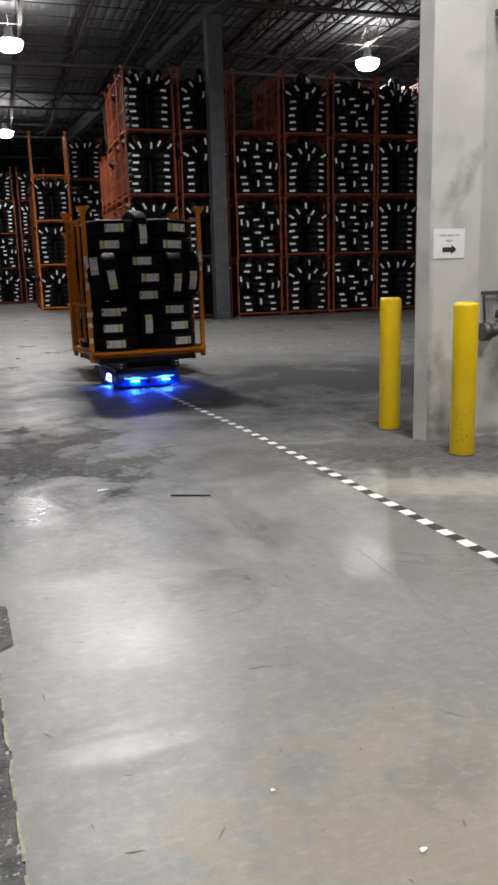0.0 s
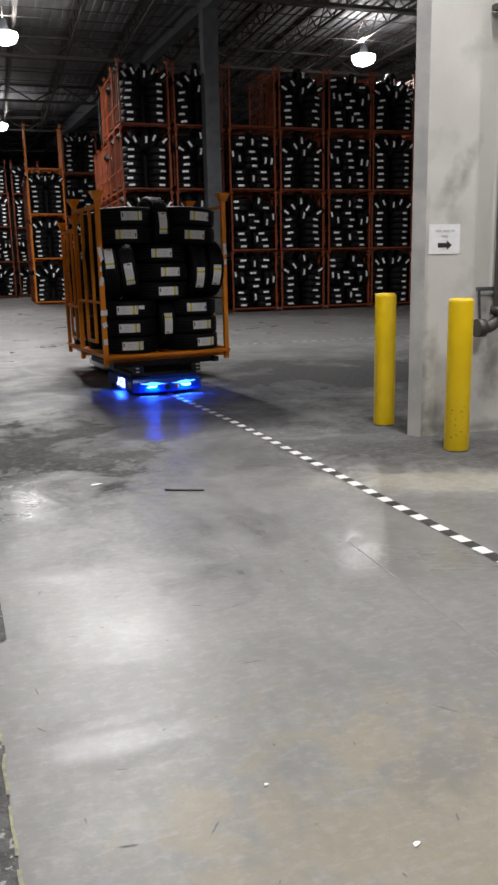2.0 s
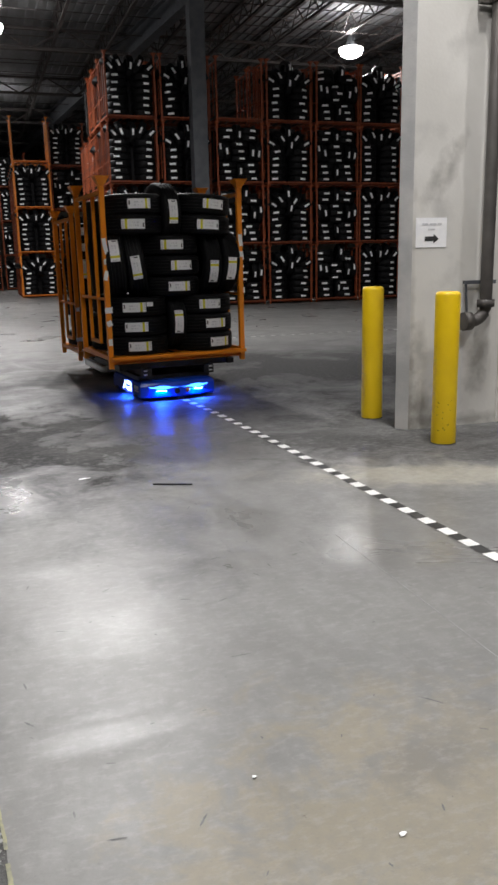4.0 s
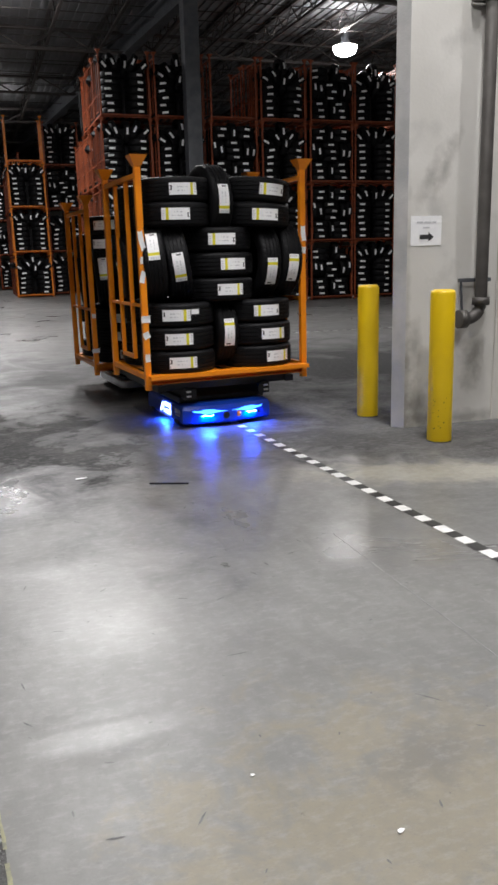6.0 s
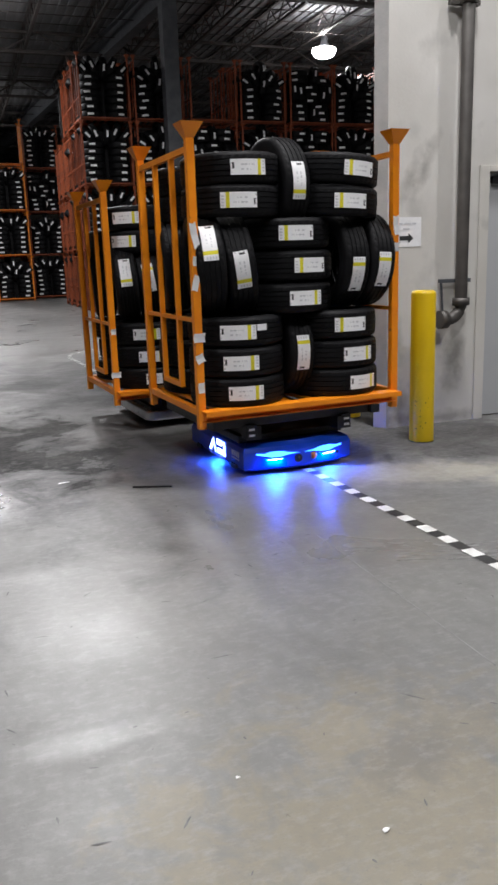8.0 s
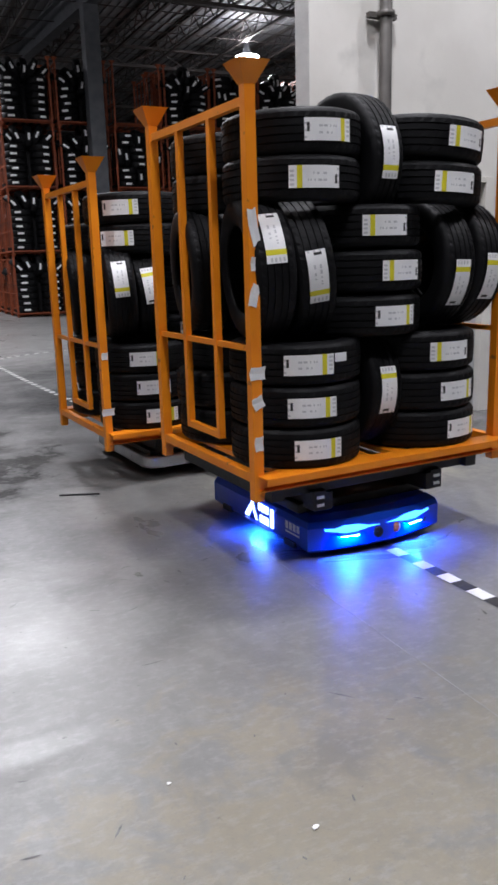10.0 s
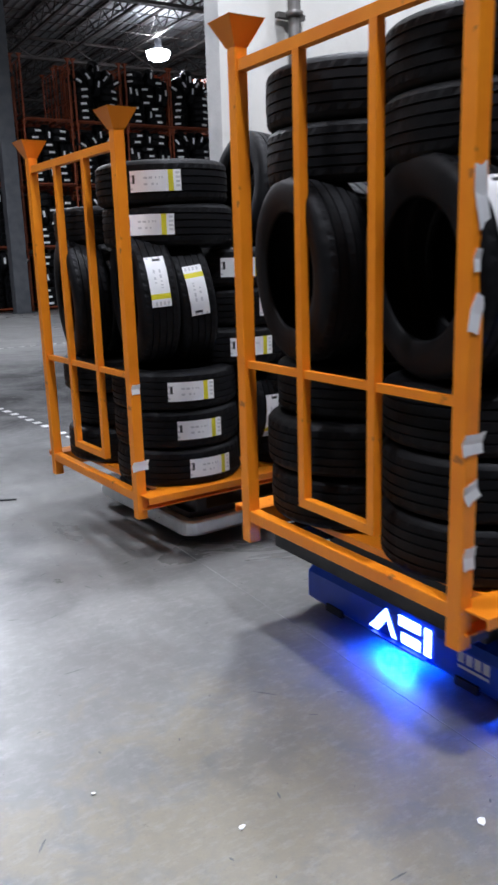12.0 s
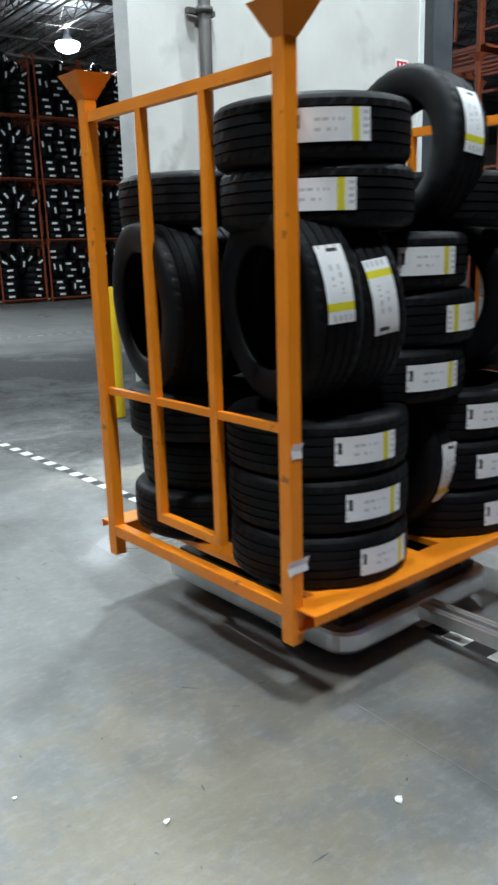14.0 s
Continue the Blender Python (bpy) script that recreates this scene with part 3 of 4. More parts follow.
def stack_rack(paint):
    root = tagged(new("stacking_rack"), "", "rack")
    bm = bmesh.new()
    add_box(bm, -0.025, 0.025, -0.025, 0.025, 0.0, RH - 0.075, bevel=0.004)
    post = mesh_of("post", bm, paint)
    bm = bmesh.new()
    lo, hi, t = 0.027, 0.071, 0.006
    z0, z1 = RH - 0.085, RH
    a = [bm.verts.new((x * lo, y * lo, z0)) for x, y in ((-1, -1), (1, -1), (1, 1), (-1, 1))]
    b = [bm.verts.new((x * hi, y * hi, z1)) for x, y in ((-1, -1), (1, -1), (1, 1), (-1, 1))]
    c = [bm.verts.new((x * (hi - t), y * (hi - t), z1)) for x, y in ((-1, -1), (1, -1), (1, 1), (-1, 1))]
    d = [bm.verts.new((x * (lo - t), y * (lo - t), z0 + t)) for x, y in ((-1, -1), (1, -1), (1, 1), (-1, 1))]
    for lower, upper in ((a, b), (b, c), (c, d)):
        for i in range(4):
            bm.faces.new((lower[i], lower[(i + 1) % 4], upper[(i + 1) % 4], upper[i]))
    bm.faces.new(a[::-1])
    bm.faces.new(d)
    cup = mesh_of("cup", bm, paint)
    for sx in (-1, 1):
        for sy in (-1, 1):
            p = part("post", post, paint, root)
            p.location = (sx * RW / 2, sy * RD / 2, 0)
            part("cup", cup, paint, p)
    # side frames
    z_top, z_mid, z_low = RH - 0.145, 0.69, 0.245
    iy = RD / 2 - 0.025
    bm = bmesh.new()
    add_bar(bm, (0, -iy, z_top), (0, iy, z_top), 0.032, 0.036)
    top = mesh_of("top_rail", bm, paint)
    bm = bmesh.new()
    add_bar(bm, (0, -iy, z_mid), (0, iy, z_mid), 0.022, 0.026)
    mid = mesh_of("mid_rail", bm, paint)
    bm = bmesh.new()
    add_bar(bm, (0, 0, z_low), (0, 0, z_top - 0.018), 0.032)
    bar = mesh_of("upright", bm, paint)
    bm = bmesh.new()
    add_bar(bm, (0, -RD / 6 - 0.016, z_low), (0, RD / 6 + 0.016, z_low), 0.032)
    low = mesh_of("low_rail", bm, paint)
    bm = bmesh.new()
    add_box(bm, -0.022, 0.022, -iy, iy, 0.085, 0.130, bevel=0.004)
    side = mesh_of("side_sill", bm, paint)
    for sx in (-1, 1):
        for name, me in (("top_rail", top), ("mid_rail", mid), ("low_rail", low), ("side_sill", side)):
            part(name, me, paint, root).location = (sx * RW / 2, 0, 0)
        for sy in (-1, 1):
            part("upright", bar, paint, root).location = (sx * RW / 2, sy * RD / 6, 0)
    # channel beams in front and at the back, lips turned out
    bm = bmesh.new()
    ex = RW / 2 + 0.005
    section = ((0.0, 0.044), (0.05, 0.044), (0.05, 0.05), (0.006, 0.05), (0.006, 0.118), (0.114, 0.118), (0.114, 0.092), (0.12, 0.092),
               (0.12, 0.124), (0.0, 0.124))
    ends = [[bm.verts.new((x, y, z)) for y, z in section] for x in (-ex, ex)]
    bm.faces.new(ends[0][::-1])
    bm.faces.new(ends[1])
    for q in range(len(section)):
        r = (q + 1) % len(section)
        bm.faces.new((ends[0][q], ends[0][r], ends[1][r], ends[1][q]))
    beam = mesh_of("deck_beam", bm, paint)
    part("deck_beam", beam, paint, root).location = (0, RD / 2 - 0.012, 0)
    back = part("deck_beam", beam, paint, root)
    back.matrix_basis = pose(0, -RD / 2 + 0.012, 0, 0, 0, 180)
    bm = bmesh.new()
    add_box(bm, -0.05, 0.05, -RD / 2 + 0.02, RD / 2 - 0.02, 0.095, 0.118)
    slat = mesh_of("deck_slat", bm, paint)
    for i in range(6):
        part("deck_slat", slat, paint, root).location = (-0.55 + 0.22 * i, 0, 0)
    return root


# ---- tyres ----
TR, TW = 0.318, 0.0975          # outer radius, half width
GROOVES = (-0.048, -0.017, 0.017, 0.048)


def tyre_profile(fine):
    if not fine:
        return [(0.195, -0.08), (0.26, -0.097), (0.305, -0.088), (TR, -0.06), (TR, 0.06), (0.305, 0.088), (0.26, 0.097), (0.195, 0.08)]
    out = [(0.196, -0.078), (0.206, -0.088), (0.235, -0.096), (0.262, -0.0975), (0.285, -0.095), (0.300, -0.089), (0.309, -0.081), (0.3140, -0.072)]
    for g in GROOVES:
        r = 0.3175 - 0.9 * abs(g) ** 2
        out += [(r, g - 0.0036), (r - 0.006, g - 0.0022), (r - 0.006, g + 0.0022), (r, g + 0.0036)]
    out += [(r, -z) for r, z in reversed(out[:8])]
    out += [(0.215, 0.070), (0.285, 0.078), (0.302, 0.05), (0.304, 0.0), (0.302, -0.05), (0.285, -0.078), (0.215, -0.070)]
    return out


def tyre_mesh(name, tread):
    """The tread band of a tyre, or its sidewalls and inside."""
    bm = bmesh.new()
    prof = tyre_profile(True)
    n = 120
    ids = range(7, 25) if tread else [*range(24, len(prof)), *range(0, 8)]
    rings = []
    for r, z in (prof[i] for i in ids):
        ring = []
        for k in range(n):
            rr = r
            if r > 0.300 and 0.058 < abs(z) < 0.082 and k % 3 == 0:
                rr -= 0.0035
            elif r > 0.312 and abs(z) < 0.04 and k % 4 == (0 if z > 0 else 2):
                rr -= 0.0012
            a = k * math.tau / n
            ring.append(bm.verts.new((rr * math.cos(a), rr * math.sin(a), z)))
        rings.append(ring)
    for a, b in zip(rings, rings[1:]):
        for k in range(n):
            bm.faces.new((a[k], a[(k + 1) % n], b[(k + 1) % n], b[k])).smooth = not tread
    return mesh_of(name, bm, RUBBER)


def label_mesh():
    """A paper strip bent round the tread: white, with a print field, a dark code and a yellow band."""
    bm = bmesh.new()
    length, half, r, nl, na = 0.235, 0.046, TR + 0.002, 40, 10
    grid = []
    for i in range(nl + 1):
        a = (i / nl - 0.5) * length / r
        grid.append([bm.verts.new((r * math.cos(a), r * math.sin(a), (j / na - 0.5) * 2 * half)) for j in range(na + 1)])
    rnd = random.Random(4)
    for i in range(nl):
        for j in range(na):
            f = bm.faces.new((grid[i][j], grid[i][j + 1], grid[i + 1][j + 1], grid[i + 1][j]))
            m = 0
            if 2 <= i < 4 and 4 <= j < 8:
                m = 3
            elif i < 2 and j % 3 == 1:
                m = 1
            elif 30 <= i < 34:
                m = 2
            elif 11 <= i < 26 and j in (3, 6):
                m = 1 if rnd.random() < 0.5 else 0
            elif 36 <= i < 39 and j in (2, 4, 6, 8):
                m = 1
            f.material_index = m
    return mesh_of("label", bm, PAPER, PAPER_GREY, YELLOW_PRINT, BLACK_PRINT)


TYRE, TREAD, LABEL = tyre_mesh("tyre", False), tyre_mesh("tread", True), label_mesh()


def lying(u, y, z, turn=0.0, flip=0, tip=0.0):
    """A tyre on its side in a rack; u runs from the rack's own +x post. turn: degrees by which its label is off the front."""
    m = pose(RW / 2 - u, y, z, 0, tip, 0) @ pose(0, 0, 0, 0, 0, 90 - turn)
    return m @ pose(0, 0, 0, 180 * flip)


def standing(u, y, z, rise=0.0, flip=0, yaw=0.0, lean=0.0):
    """A tyre on its tread, its label at the front."""
    c, s = math.cos(radians(rise)), math.sin(radians(rise))
    m = Matrix(((0, 0, 1, 0), (c, -s, 0, 0), (s, c, 0, 0), (0, 0, 0, 1)))
    return pose(RW / 2 - u, y, z, 0, lean, yaw) @ m @ pose(0, 0, 0, 180 * flip)


FY, BY, H2 = 0.285, -0.33, 0.098
Z0 = 0.118


# each tyre at the front of a load: (lying, u, y, z, turn, label flipped, tip) or (standing, u, y, z, rise, label flipped, yaw, lean)
FRONT_A = [
    (lying, 0.353, 0.287, 0.214, 11, 0), (lying, 0.353, 0.287, 0.408, 16, 0), (lying, 0.356, 0.285, 0.603, 19, 0),
    (lying, 1.085, 0.287, 0.214, -15, 0), (lying, 1.080, 0.286, 0.408, -8, 0), (lying, 1.074, 0.285, 0.607, 2, 1),
    (standing, 0.735, 0.215, 0.440, -1, 0, 1, 0),
    (standing, 0.155, 0.290, 1.028, 25, 1, -12, 4), (standing, 0.352, 0.295, 1.026, -7, 1, -12, 8),
    (standing, 1.123, 0.285, 1.020, -17, 0, 0, -1), (standing, 1.325, 0.284, 1.024, -13, 0, 0, -3),
    (lying, 0.735, 0.260, 0.795, -2, 0), (lying, 0.740, 0.262, 1.003, -7, 1), (lying, 0.727, 0.258, 1.206, 8, 1),
    (lying, 0.350, 0.286, 1.405, 12, 1), (lying, 0.355, 0.282, 1.596, 0, 0, 1.0),
    (lying, 1.084, 0.285, 1.397, 3, 1, -2.5), (lying, 1.089, 0.286, 1.599, -8, 1, -4.0),
    (standing, 0.692, 0.235, 1.505, 4, 1, 5, 0)]
FRONT_B = [
    (lying, 0.362, 0.287, 0.212, -1, 0), (lying, 0.360, 0.286, 0.404, 8, 0), (lying, 0.356, 0.286, 0.594, 14, 0),
    (lying, 1.070, 0.300, 0.212, 2, 0), (lying, 1.065, 0.300, 0.404, 9, 0), (lying, 1.060, 0.295, 0.596, 16, 0),
    (standing, 0.800, 0.205, 0.436, -9, 1, 2, 0),
    (standing, 0.198, 0.310, 1.035, 15, 1, -13, 4), (standing, 0.392, 0.306, 1.029, 7, 0, -12, 8),
    (standing, 1.125, 0.285, 1.018, -10, 0, 0, -1), (standing, 1.330, 0.285, 1.020, 6, 0, 0, -3),
    (lying, 0.728, 0.245, 0.772, 11, 0), (lying, 0.770, 0.250, 0.966, -10, 1), (lying, 0.729, 0.240, 1.162, 17, 0),
    (lying, 0.369, 0.281, 1.366, 45, 0), (lying, 0.344, 0.284, 1.557, 34, 0, 1.0),
    (lying, 1.14, 0.285, 1.362, 6, 1, -3),
    (standing, 0.915, 0.215, 1.530, 18, 1, -7, -8)]


def load(which):
    """Poses in rack space of the tyres of one laced load: (pose, has a label)."""
    rnd = random.Random(3 if which == "a" else 8)
    j = lambda a: rnd.uniform(-a, a)
    out = [(make(*row), True) for make, *row in (FRONT_A if which == "a" else FRONT_B)]
    for k in range(3):
        out.append((lying(0.365 + j(0.03), BY, Z0 + H2 + 0.196 * k, j(60)), False))
        out.append((lying(1.075 + j(0.03), BY, Z0 + H2 + 0.196 * k, j(60)), False))
        out.append((lying(0.73 + j(0.02), BY - 0.02, Z0 + 0.66 + H2 + 0.196 * k, j(90)), False))
    out.append((standing(0.715, BY - 0.01, Z0 + 0.322, 40), False))
    z = Z0 + 3 * 0.196 + 0.318
    for u, rise, yaw, lean in ((0.150, 120, -12, 3), (0.350, 150, -9, 7), (1.115, 100, 0, -2), (1.325, 140, 0, -4)):
        out.append((standing(u, BY, z, rise, 0, yaw, lean), False))
    for k in range(2):
        z = Z0 + 3 * 0.196 + 0.59 + H2 + 0.19 * k
        if k == 0 or which == "a":
            out.append((lying(0.36, BY, z, j(80)), False))
        out.append((lying(1.08, BY, z, j(80)), False))
    return out


def far_load_mesh(seed):
    """All the tyres and labels of one stacked rack that stands far off, joined."""
    rnd = random.Random(seed)
    bm = bmesh.new()
    poses = [(m @ pose(0, 0, 0, 0, 0, rnd.uniform(-9, 9)), t) for m, t in load("ab"[seed // 3 % 2]) if t]
    if seed % 3 == 1:      # two columns of lying tyres under an arch of leaning ones
        poses = []
        for u, side in ((0.34, 1), (1.09, -1)):
            for k in range(6):
                poses.append((lying(u, FY, Z0 + H2 + 0.198 * k, side * (18 + rnd.uniform(-7, 7))), True))
        for u, z, ln in ((0.16, 1.45, 42), (0.42, 1.52, 24), (0.72, 1.50, -3), (0.98, 1.53, -28), (1.27, 1.45, -46)):
            poses.append((standing(u, FY, z, rnd.uniform(-6, 14), 0, rnd.uniform(-8, 8), ln), True))
    elif seed % 3 == 2:    # slanting tyres in the lower half, a loose fan over them
        poses = []
        for k in range(5):
            for u, side in ((0.32, 1), (1.11, -1)):
                poses.append((lying(u, FY, Z0 + H2 + 0.20 * k, side * rnd.uniform(4, 24), 0, side * rnd.uniform(0, 7)), True))
        for u, z, ln in ((0.15, 1.22, 58), (0.45, 1.36, 34), (0.70, 1.58, 4), (0.95, 1.38, -36), (1.28, 1.24, -60), (0.74, 1.18, -8)):
            poses.append((standing(u, FY, z, rnd.uniform(-8, 12), 0, rnd.uniform(-10, 10), ln), True))
    prof = tyre_profile(False)
    n = 24
    for m, tag in poses:
        rings = [[bm.verts.new(m @ Vector((r * math.cos(k * math.tau / n), r * math.sin(k * math.tau / n), z))) for k in range(n)] for r, z in prof]
        for a, b in zip(rings, rings[1:]):
            for k in range(n):
                bm.faces.new((a[k], a[(k + 1) % n], b[(k + 1) % n], b[k])).smooth = True
        half, r, span = 0.031, TR + 0.004, 0.29
        row = []
        for i in range(5):
            a = (i / 4 - 0.5) * 2 * span
            row.append([bm.verts.new(m @ Vector((r * math.cos(a), r * math.sin(a), z))) for z in (-half, half)])
        for p, q in zip(row, row[1:]):
            bm.faces.new((p[0], p[1], q[1], q[0])).material_index = 1
    # dark mass of the tyres behind
    add_box(bm, -RW / 2 + 0.05, RW / 2 - 0.05, -RD / 2 + 0.05, 0.12, Z0, Z0 + 1.5)
    return mesh_of("tyre_load", bm, RUBBER, PAPER)


RACK_LABEL = "dark orange steel stacking rack in a high stack"
far_rack = tagged(stack_rack(DARK_ORANGE), RACK_LABEL, "rack", "stacked racks")
LOADS = [far_load_mesh(s) for s in range(9)]
used = [False]


def place_rack(x, y, level, turn=180, what=0, z=0.0):
    m = pose(x, y, z + level * PITCH, 0, 0, turn)
    if not used[0]:
        used[0] = True
        far_rack.matrix_basis = m
    else:
        copy_thing(far_rack, m)
    if what is not None:
        ob = new("tyre_load", LOADS[what % 9])
        ob.matrix_basis = m
        tagged(ob, "laced load of new black tyres with white labels in a rack", "tyres", "tyre loads", "stuff")


# which pattern fills each rack, column by column from the floor up
WALL_LOADS = ((1, 4, 7, 1), (4, 7, 2, 5), (0, 3, 6, 0), (2, 5, 8, 2), (3, 0, 6, 3), (7, 1, 4, 8))
RY = 24.3 + RD / 2
k = 0
for i, x in enumerate((3.94, 5.57, 7.22, 8.84, 10.47, 12.01, 13.64, 15.27, 16.9, 18.54)):
    for lv in range(4):
        k += 1
        what = None if (i, lv) == (2, 3) else WALL_LOADS[i % 6][lv]
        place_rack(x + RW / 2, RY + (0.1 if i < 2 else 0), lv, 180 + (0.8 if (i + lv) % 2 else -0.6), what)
# second rows behind, seen along the aisle
for x, y, top in ((4.66, 26.2, 4), (4.66, 27.5, 4), (4.66, 28.8, 3), (4.66, 30.1, 3), (4.10, 37.3, 4), (2.47, 37.3, 3), (2.47, 38.6, 3), (2.47, 39.9, 3),
                  (0.45, 46.0, 3), (0.45, 47.4, 4), (-1.4, 47.0, 4), (-3.2, 47.0, 4), (2.2, 47.4, 4), (-5.0, 47.5, 3)):
    for lv in range(top):
        k += 1
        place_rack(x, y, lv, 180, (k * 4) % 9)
for lv in range(4):
    place_rack(7.22 + RW / 2, 26.2, lv, 180, None if lv == 3 else lv + 2)
# a brighter stack at the head of the far block, its top rack empty and its lowest half full
head_rack = tagged(stack_rack(BRIGHT_ORANGE), "orange steel stacking rack at the head of a far block", "rack", "racks of the far block")
for lv, what in enumerate((8, 1, 4, None)):
    m = pose(2.47, 36.0, lv * PITCH, 0, 0, 180)
    if lv == 0:
        head_rack.matrix_basis = m
    else:
        copy_thing(head_rack, m)
    if what is not None:
        ob = new("tyre_load", LOADS[what])
        ob.matrix_basis = m
        tagged(ob, "laced load of new black tyres with white labels in a rack", "tyres", "tyre loads", "stuff")
for lv in range(3):
    place_rack(9.2, 7.0, lv, 180, None)

# ---- the train: a blue tug robot under one rack, a dolly under the next ----
BRIGHT = "bright orange steel rack of tyres riding on the "
rack_a = tagged(stack_rack(ORANGE), BRIGHT + "blue robot", "rack")
rack_b = copy_thing(rack_a, pose(0, 0, 0))
tagged(rack_b, BRIGHT + "aluminium dolly", "rack")
Z_A, Z_B = 0.378, 0.24

# paper tags on the posts
def tag_on(rack, x, y, z, w, h, tilt):
    bm = bmesh.new()
    # a torn scrap whose ends curl off the post
    edge = [(-0.42, -0.5, 0.002), (0.1, -0.46, 0.001), (0.4, -0.5, 0.003), (0.44, 0.1, 0.001), (0.36, 0.5, 0.008), (-0.1, 0.44, 0.006), (-0.45, 0.5, 0.009), (-0.40, 0.0, 0.001)]
    front = [bm.verts.new((a * w, 0.001 + c, b * h)) for a, b, c in edge]
    rear = [bm.verts.new((a * w, c, b * h)) for a, b, c in edge]
    fm, rm = bm.verts.new((0, 0.002, 0)), bm.verts.new((0, 0.0, 0))
    for q in range(8):
        r = (q + 1) % 8
        bm.faces.new((front[q], front[r], fm))
        bm.faces.new((rear[r], rear[q], rm))
        bm.faces.new((front[q], rear[q], rear[r], front[r]))
    t = part("paper_tag", bm, PAPER, rack, "white paper tag on a post")
    t.matrix_basis = pose(x, y, z, 0, tilt, 0)


for z, w, h, tilt, dx in ((1.20, 0.05, 0.16, 12, 0.0), (1.05, 0.045, 0.06, 0, 0.0), (0.92, 0.05, 0.10, -14, 0.005), (0.585, 0.09, 0.06, 2, 0.0),
                          (0.455, 0.065, 0.06, 25, 0.0), (0.27, 0.05, 0.07, 4, 0.0)):
    tag_on(rack_a, RW / 2 + dx, RD / 2 + 0.026, z, w, h, tilt)
for z, w, h, tilt in ((1.24, 0.05, 0.13, 8), (1.10, 0.05, 0.06, 0)):
    tag_on(rack_a, -RW / 2, RD / 2 + 0.026, z, w, h, tilt)
for z, w, h in ((0.63, 0.05, 0.05), (0.265, 0.10, 0.05)):
    tag_on(rack_b, RW / 2, RD / 2 + 0.026, z, w, h, 2)


def nose(x):
    """How far forward the bowed front of the robot stands."""
    return 0.52 - 0.36 * x * x


def robot():
    root = tagged(new("tug_robot"), "low blue tug robot with glowing blue lights", "robot")
    bm = bmesh.new()
    # hull: wider at mid height, nose sloping, notches along the skirt
    hull = [(-0.41, -0.58), (-0.41, 0.30)] + [(0.41 * k / 6, nose(0.41 * k / 6)) for k in range(-6, 7)] + [(0.41, 0.30), (0.41, -0.58)]
    prev = None
    for z, g in ((0.03, -0.02), (0.05, 0.0), (0.16, 0.0), (0.19, -0.012), (0.215, -0.05)):
        ring = [bm.verts.new((x * (1 + g / 0.41), y * (1 + g / 0.5), z)) for x, y in hull]
        if prev:
            for i in range(len(hull)):
                j = (i + 1) % len(hull)
                bm.faces.new((prev[i], prev[j], ring[j], ring[i]))
        else:
            bm.faces.new(ring[::-1])
        prev = ring
    bm.faces.new(prev)
    part("hull", bm, BLUE, root)
    bm = bmesh.new()
    add_box(bm, -0.40, 0.40, -0.55, 0.36, 0.21, 0.26, bevel=0.008)
    part("top_deck", bm, BLACK, root)
    bm = bmesh.new()
    for x0, x1 in ((-0.36, -0.29), (0.29, 0.36)):
        add_box(bm, x0, x1, -0.5, 0.5, 0.26, 0.345)
    for y0, y1 in ((-0.5, -0.43), (0.40, 0.46)):
        add_box(bm, -0.60, 0.60, y0, y1, 0.345, 0.422)
    add_box(bm, -0.63, -0.56, -0.5, 0.5, 0.345, 0.40)
    add_box(bm, 0.56, 0.63, -0.5, 0.5, 0.345, 0.40)
    part("lift_frame", bm, BLACK, root)
    for sx in (-1, 1):
        bm = bmesh.new()
        add_box(bm, -0.035, 0.035, -0.05, 0.05, 0.0, 0.10, bevel=0.004)
        add_box(bm, -0.02, 0.02, 0.05, 0.054, 0.02, 0.035, 1)
        add_box(bm, -0.02, 0.02, 0.05, 0.054, 0.06, 0.075, 1)
        part("latch_block", bm, [BLACK, ALUMINIUM], root).location = (sx * 0.36, 0.45, 0.26)
    # two swept headlights
    for sx in (-1, 1):
        bm = bmesh.new()
        pts = [(0.02, 0.0), (0.09, 0.006), (0.14, 0.020), (0.22, 0.024), (0.27, 0.012), (0.325, 0.016), (0.325, 0.006), (0.27, -0.004),
               (0.22, -0.016), (0.15, -0.014), (0.09, -0.004)]
        f = [bm.verts.new((sx * x, nose(x) + 0.004, 0.137 + z)) for x, z in pts]
        b = [bm.verts.new((sx * x, nose(x) - 0.01, 0.137 + z)) for x, z in pts]
        bm.faces.new(f)
        bm.faces.new(b[::-1])
        for i in range(len(pts)):
            j = (i + 1) % len(pts)
            bm.faces.new((f[i], f[j], b[j], b[i]))
        part("headlight", bm, CYAN_GLOW, root, "glowing blue headlight")
        # added glowing strips, hidden under lips, strengthen the headlights' blue glow on the floor
        bm = bmesh.new()
        add_box(bm, -0.06, 0.06, -0.03, 0.028, 0.0, 0.007, bevel=0.002)
        lip = part("cover_lip", bm, BLUE, root)
        lip.matrix_basis = pose(sx * 0.20, nose(0.20), 0.112, 0, 0, -sx * 12)
        bm = bmesh.new()
        add_box(bm, -0.05, 0.05, 0.003, 0.024, -0.004, -0.001)
        part("added_glow_strip", bm, BLUE_GLOW, lip, "hidden blue strip added to strengthen the glow on the floor")
        # the same added strip and lip below each lit mark
        bm = bmesh.new()
        add_box(bm, -0.02, 0.024, -0.14, 0.14, 0.0, 0.006, bevel=0.002)
        lip = part("cover_lip", bm, BLUE, root)
        lip.matrix_basis = pose(sx * 0.41, -sx * 0.02, 0.056, 0, 0, 0 if sx > 0 else 180)
        bm = bmesh.new()
        add_box(bm, 0.006, 0.014, -0.08, 0.08, -0.004, -0.001)
        part("added_glow_strip", bm, BLUE_GLOW, lip, "hidden blue strip added to strengthen the glow on the floor")
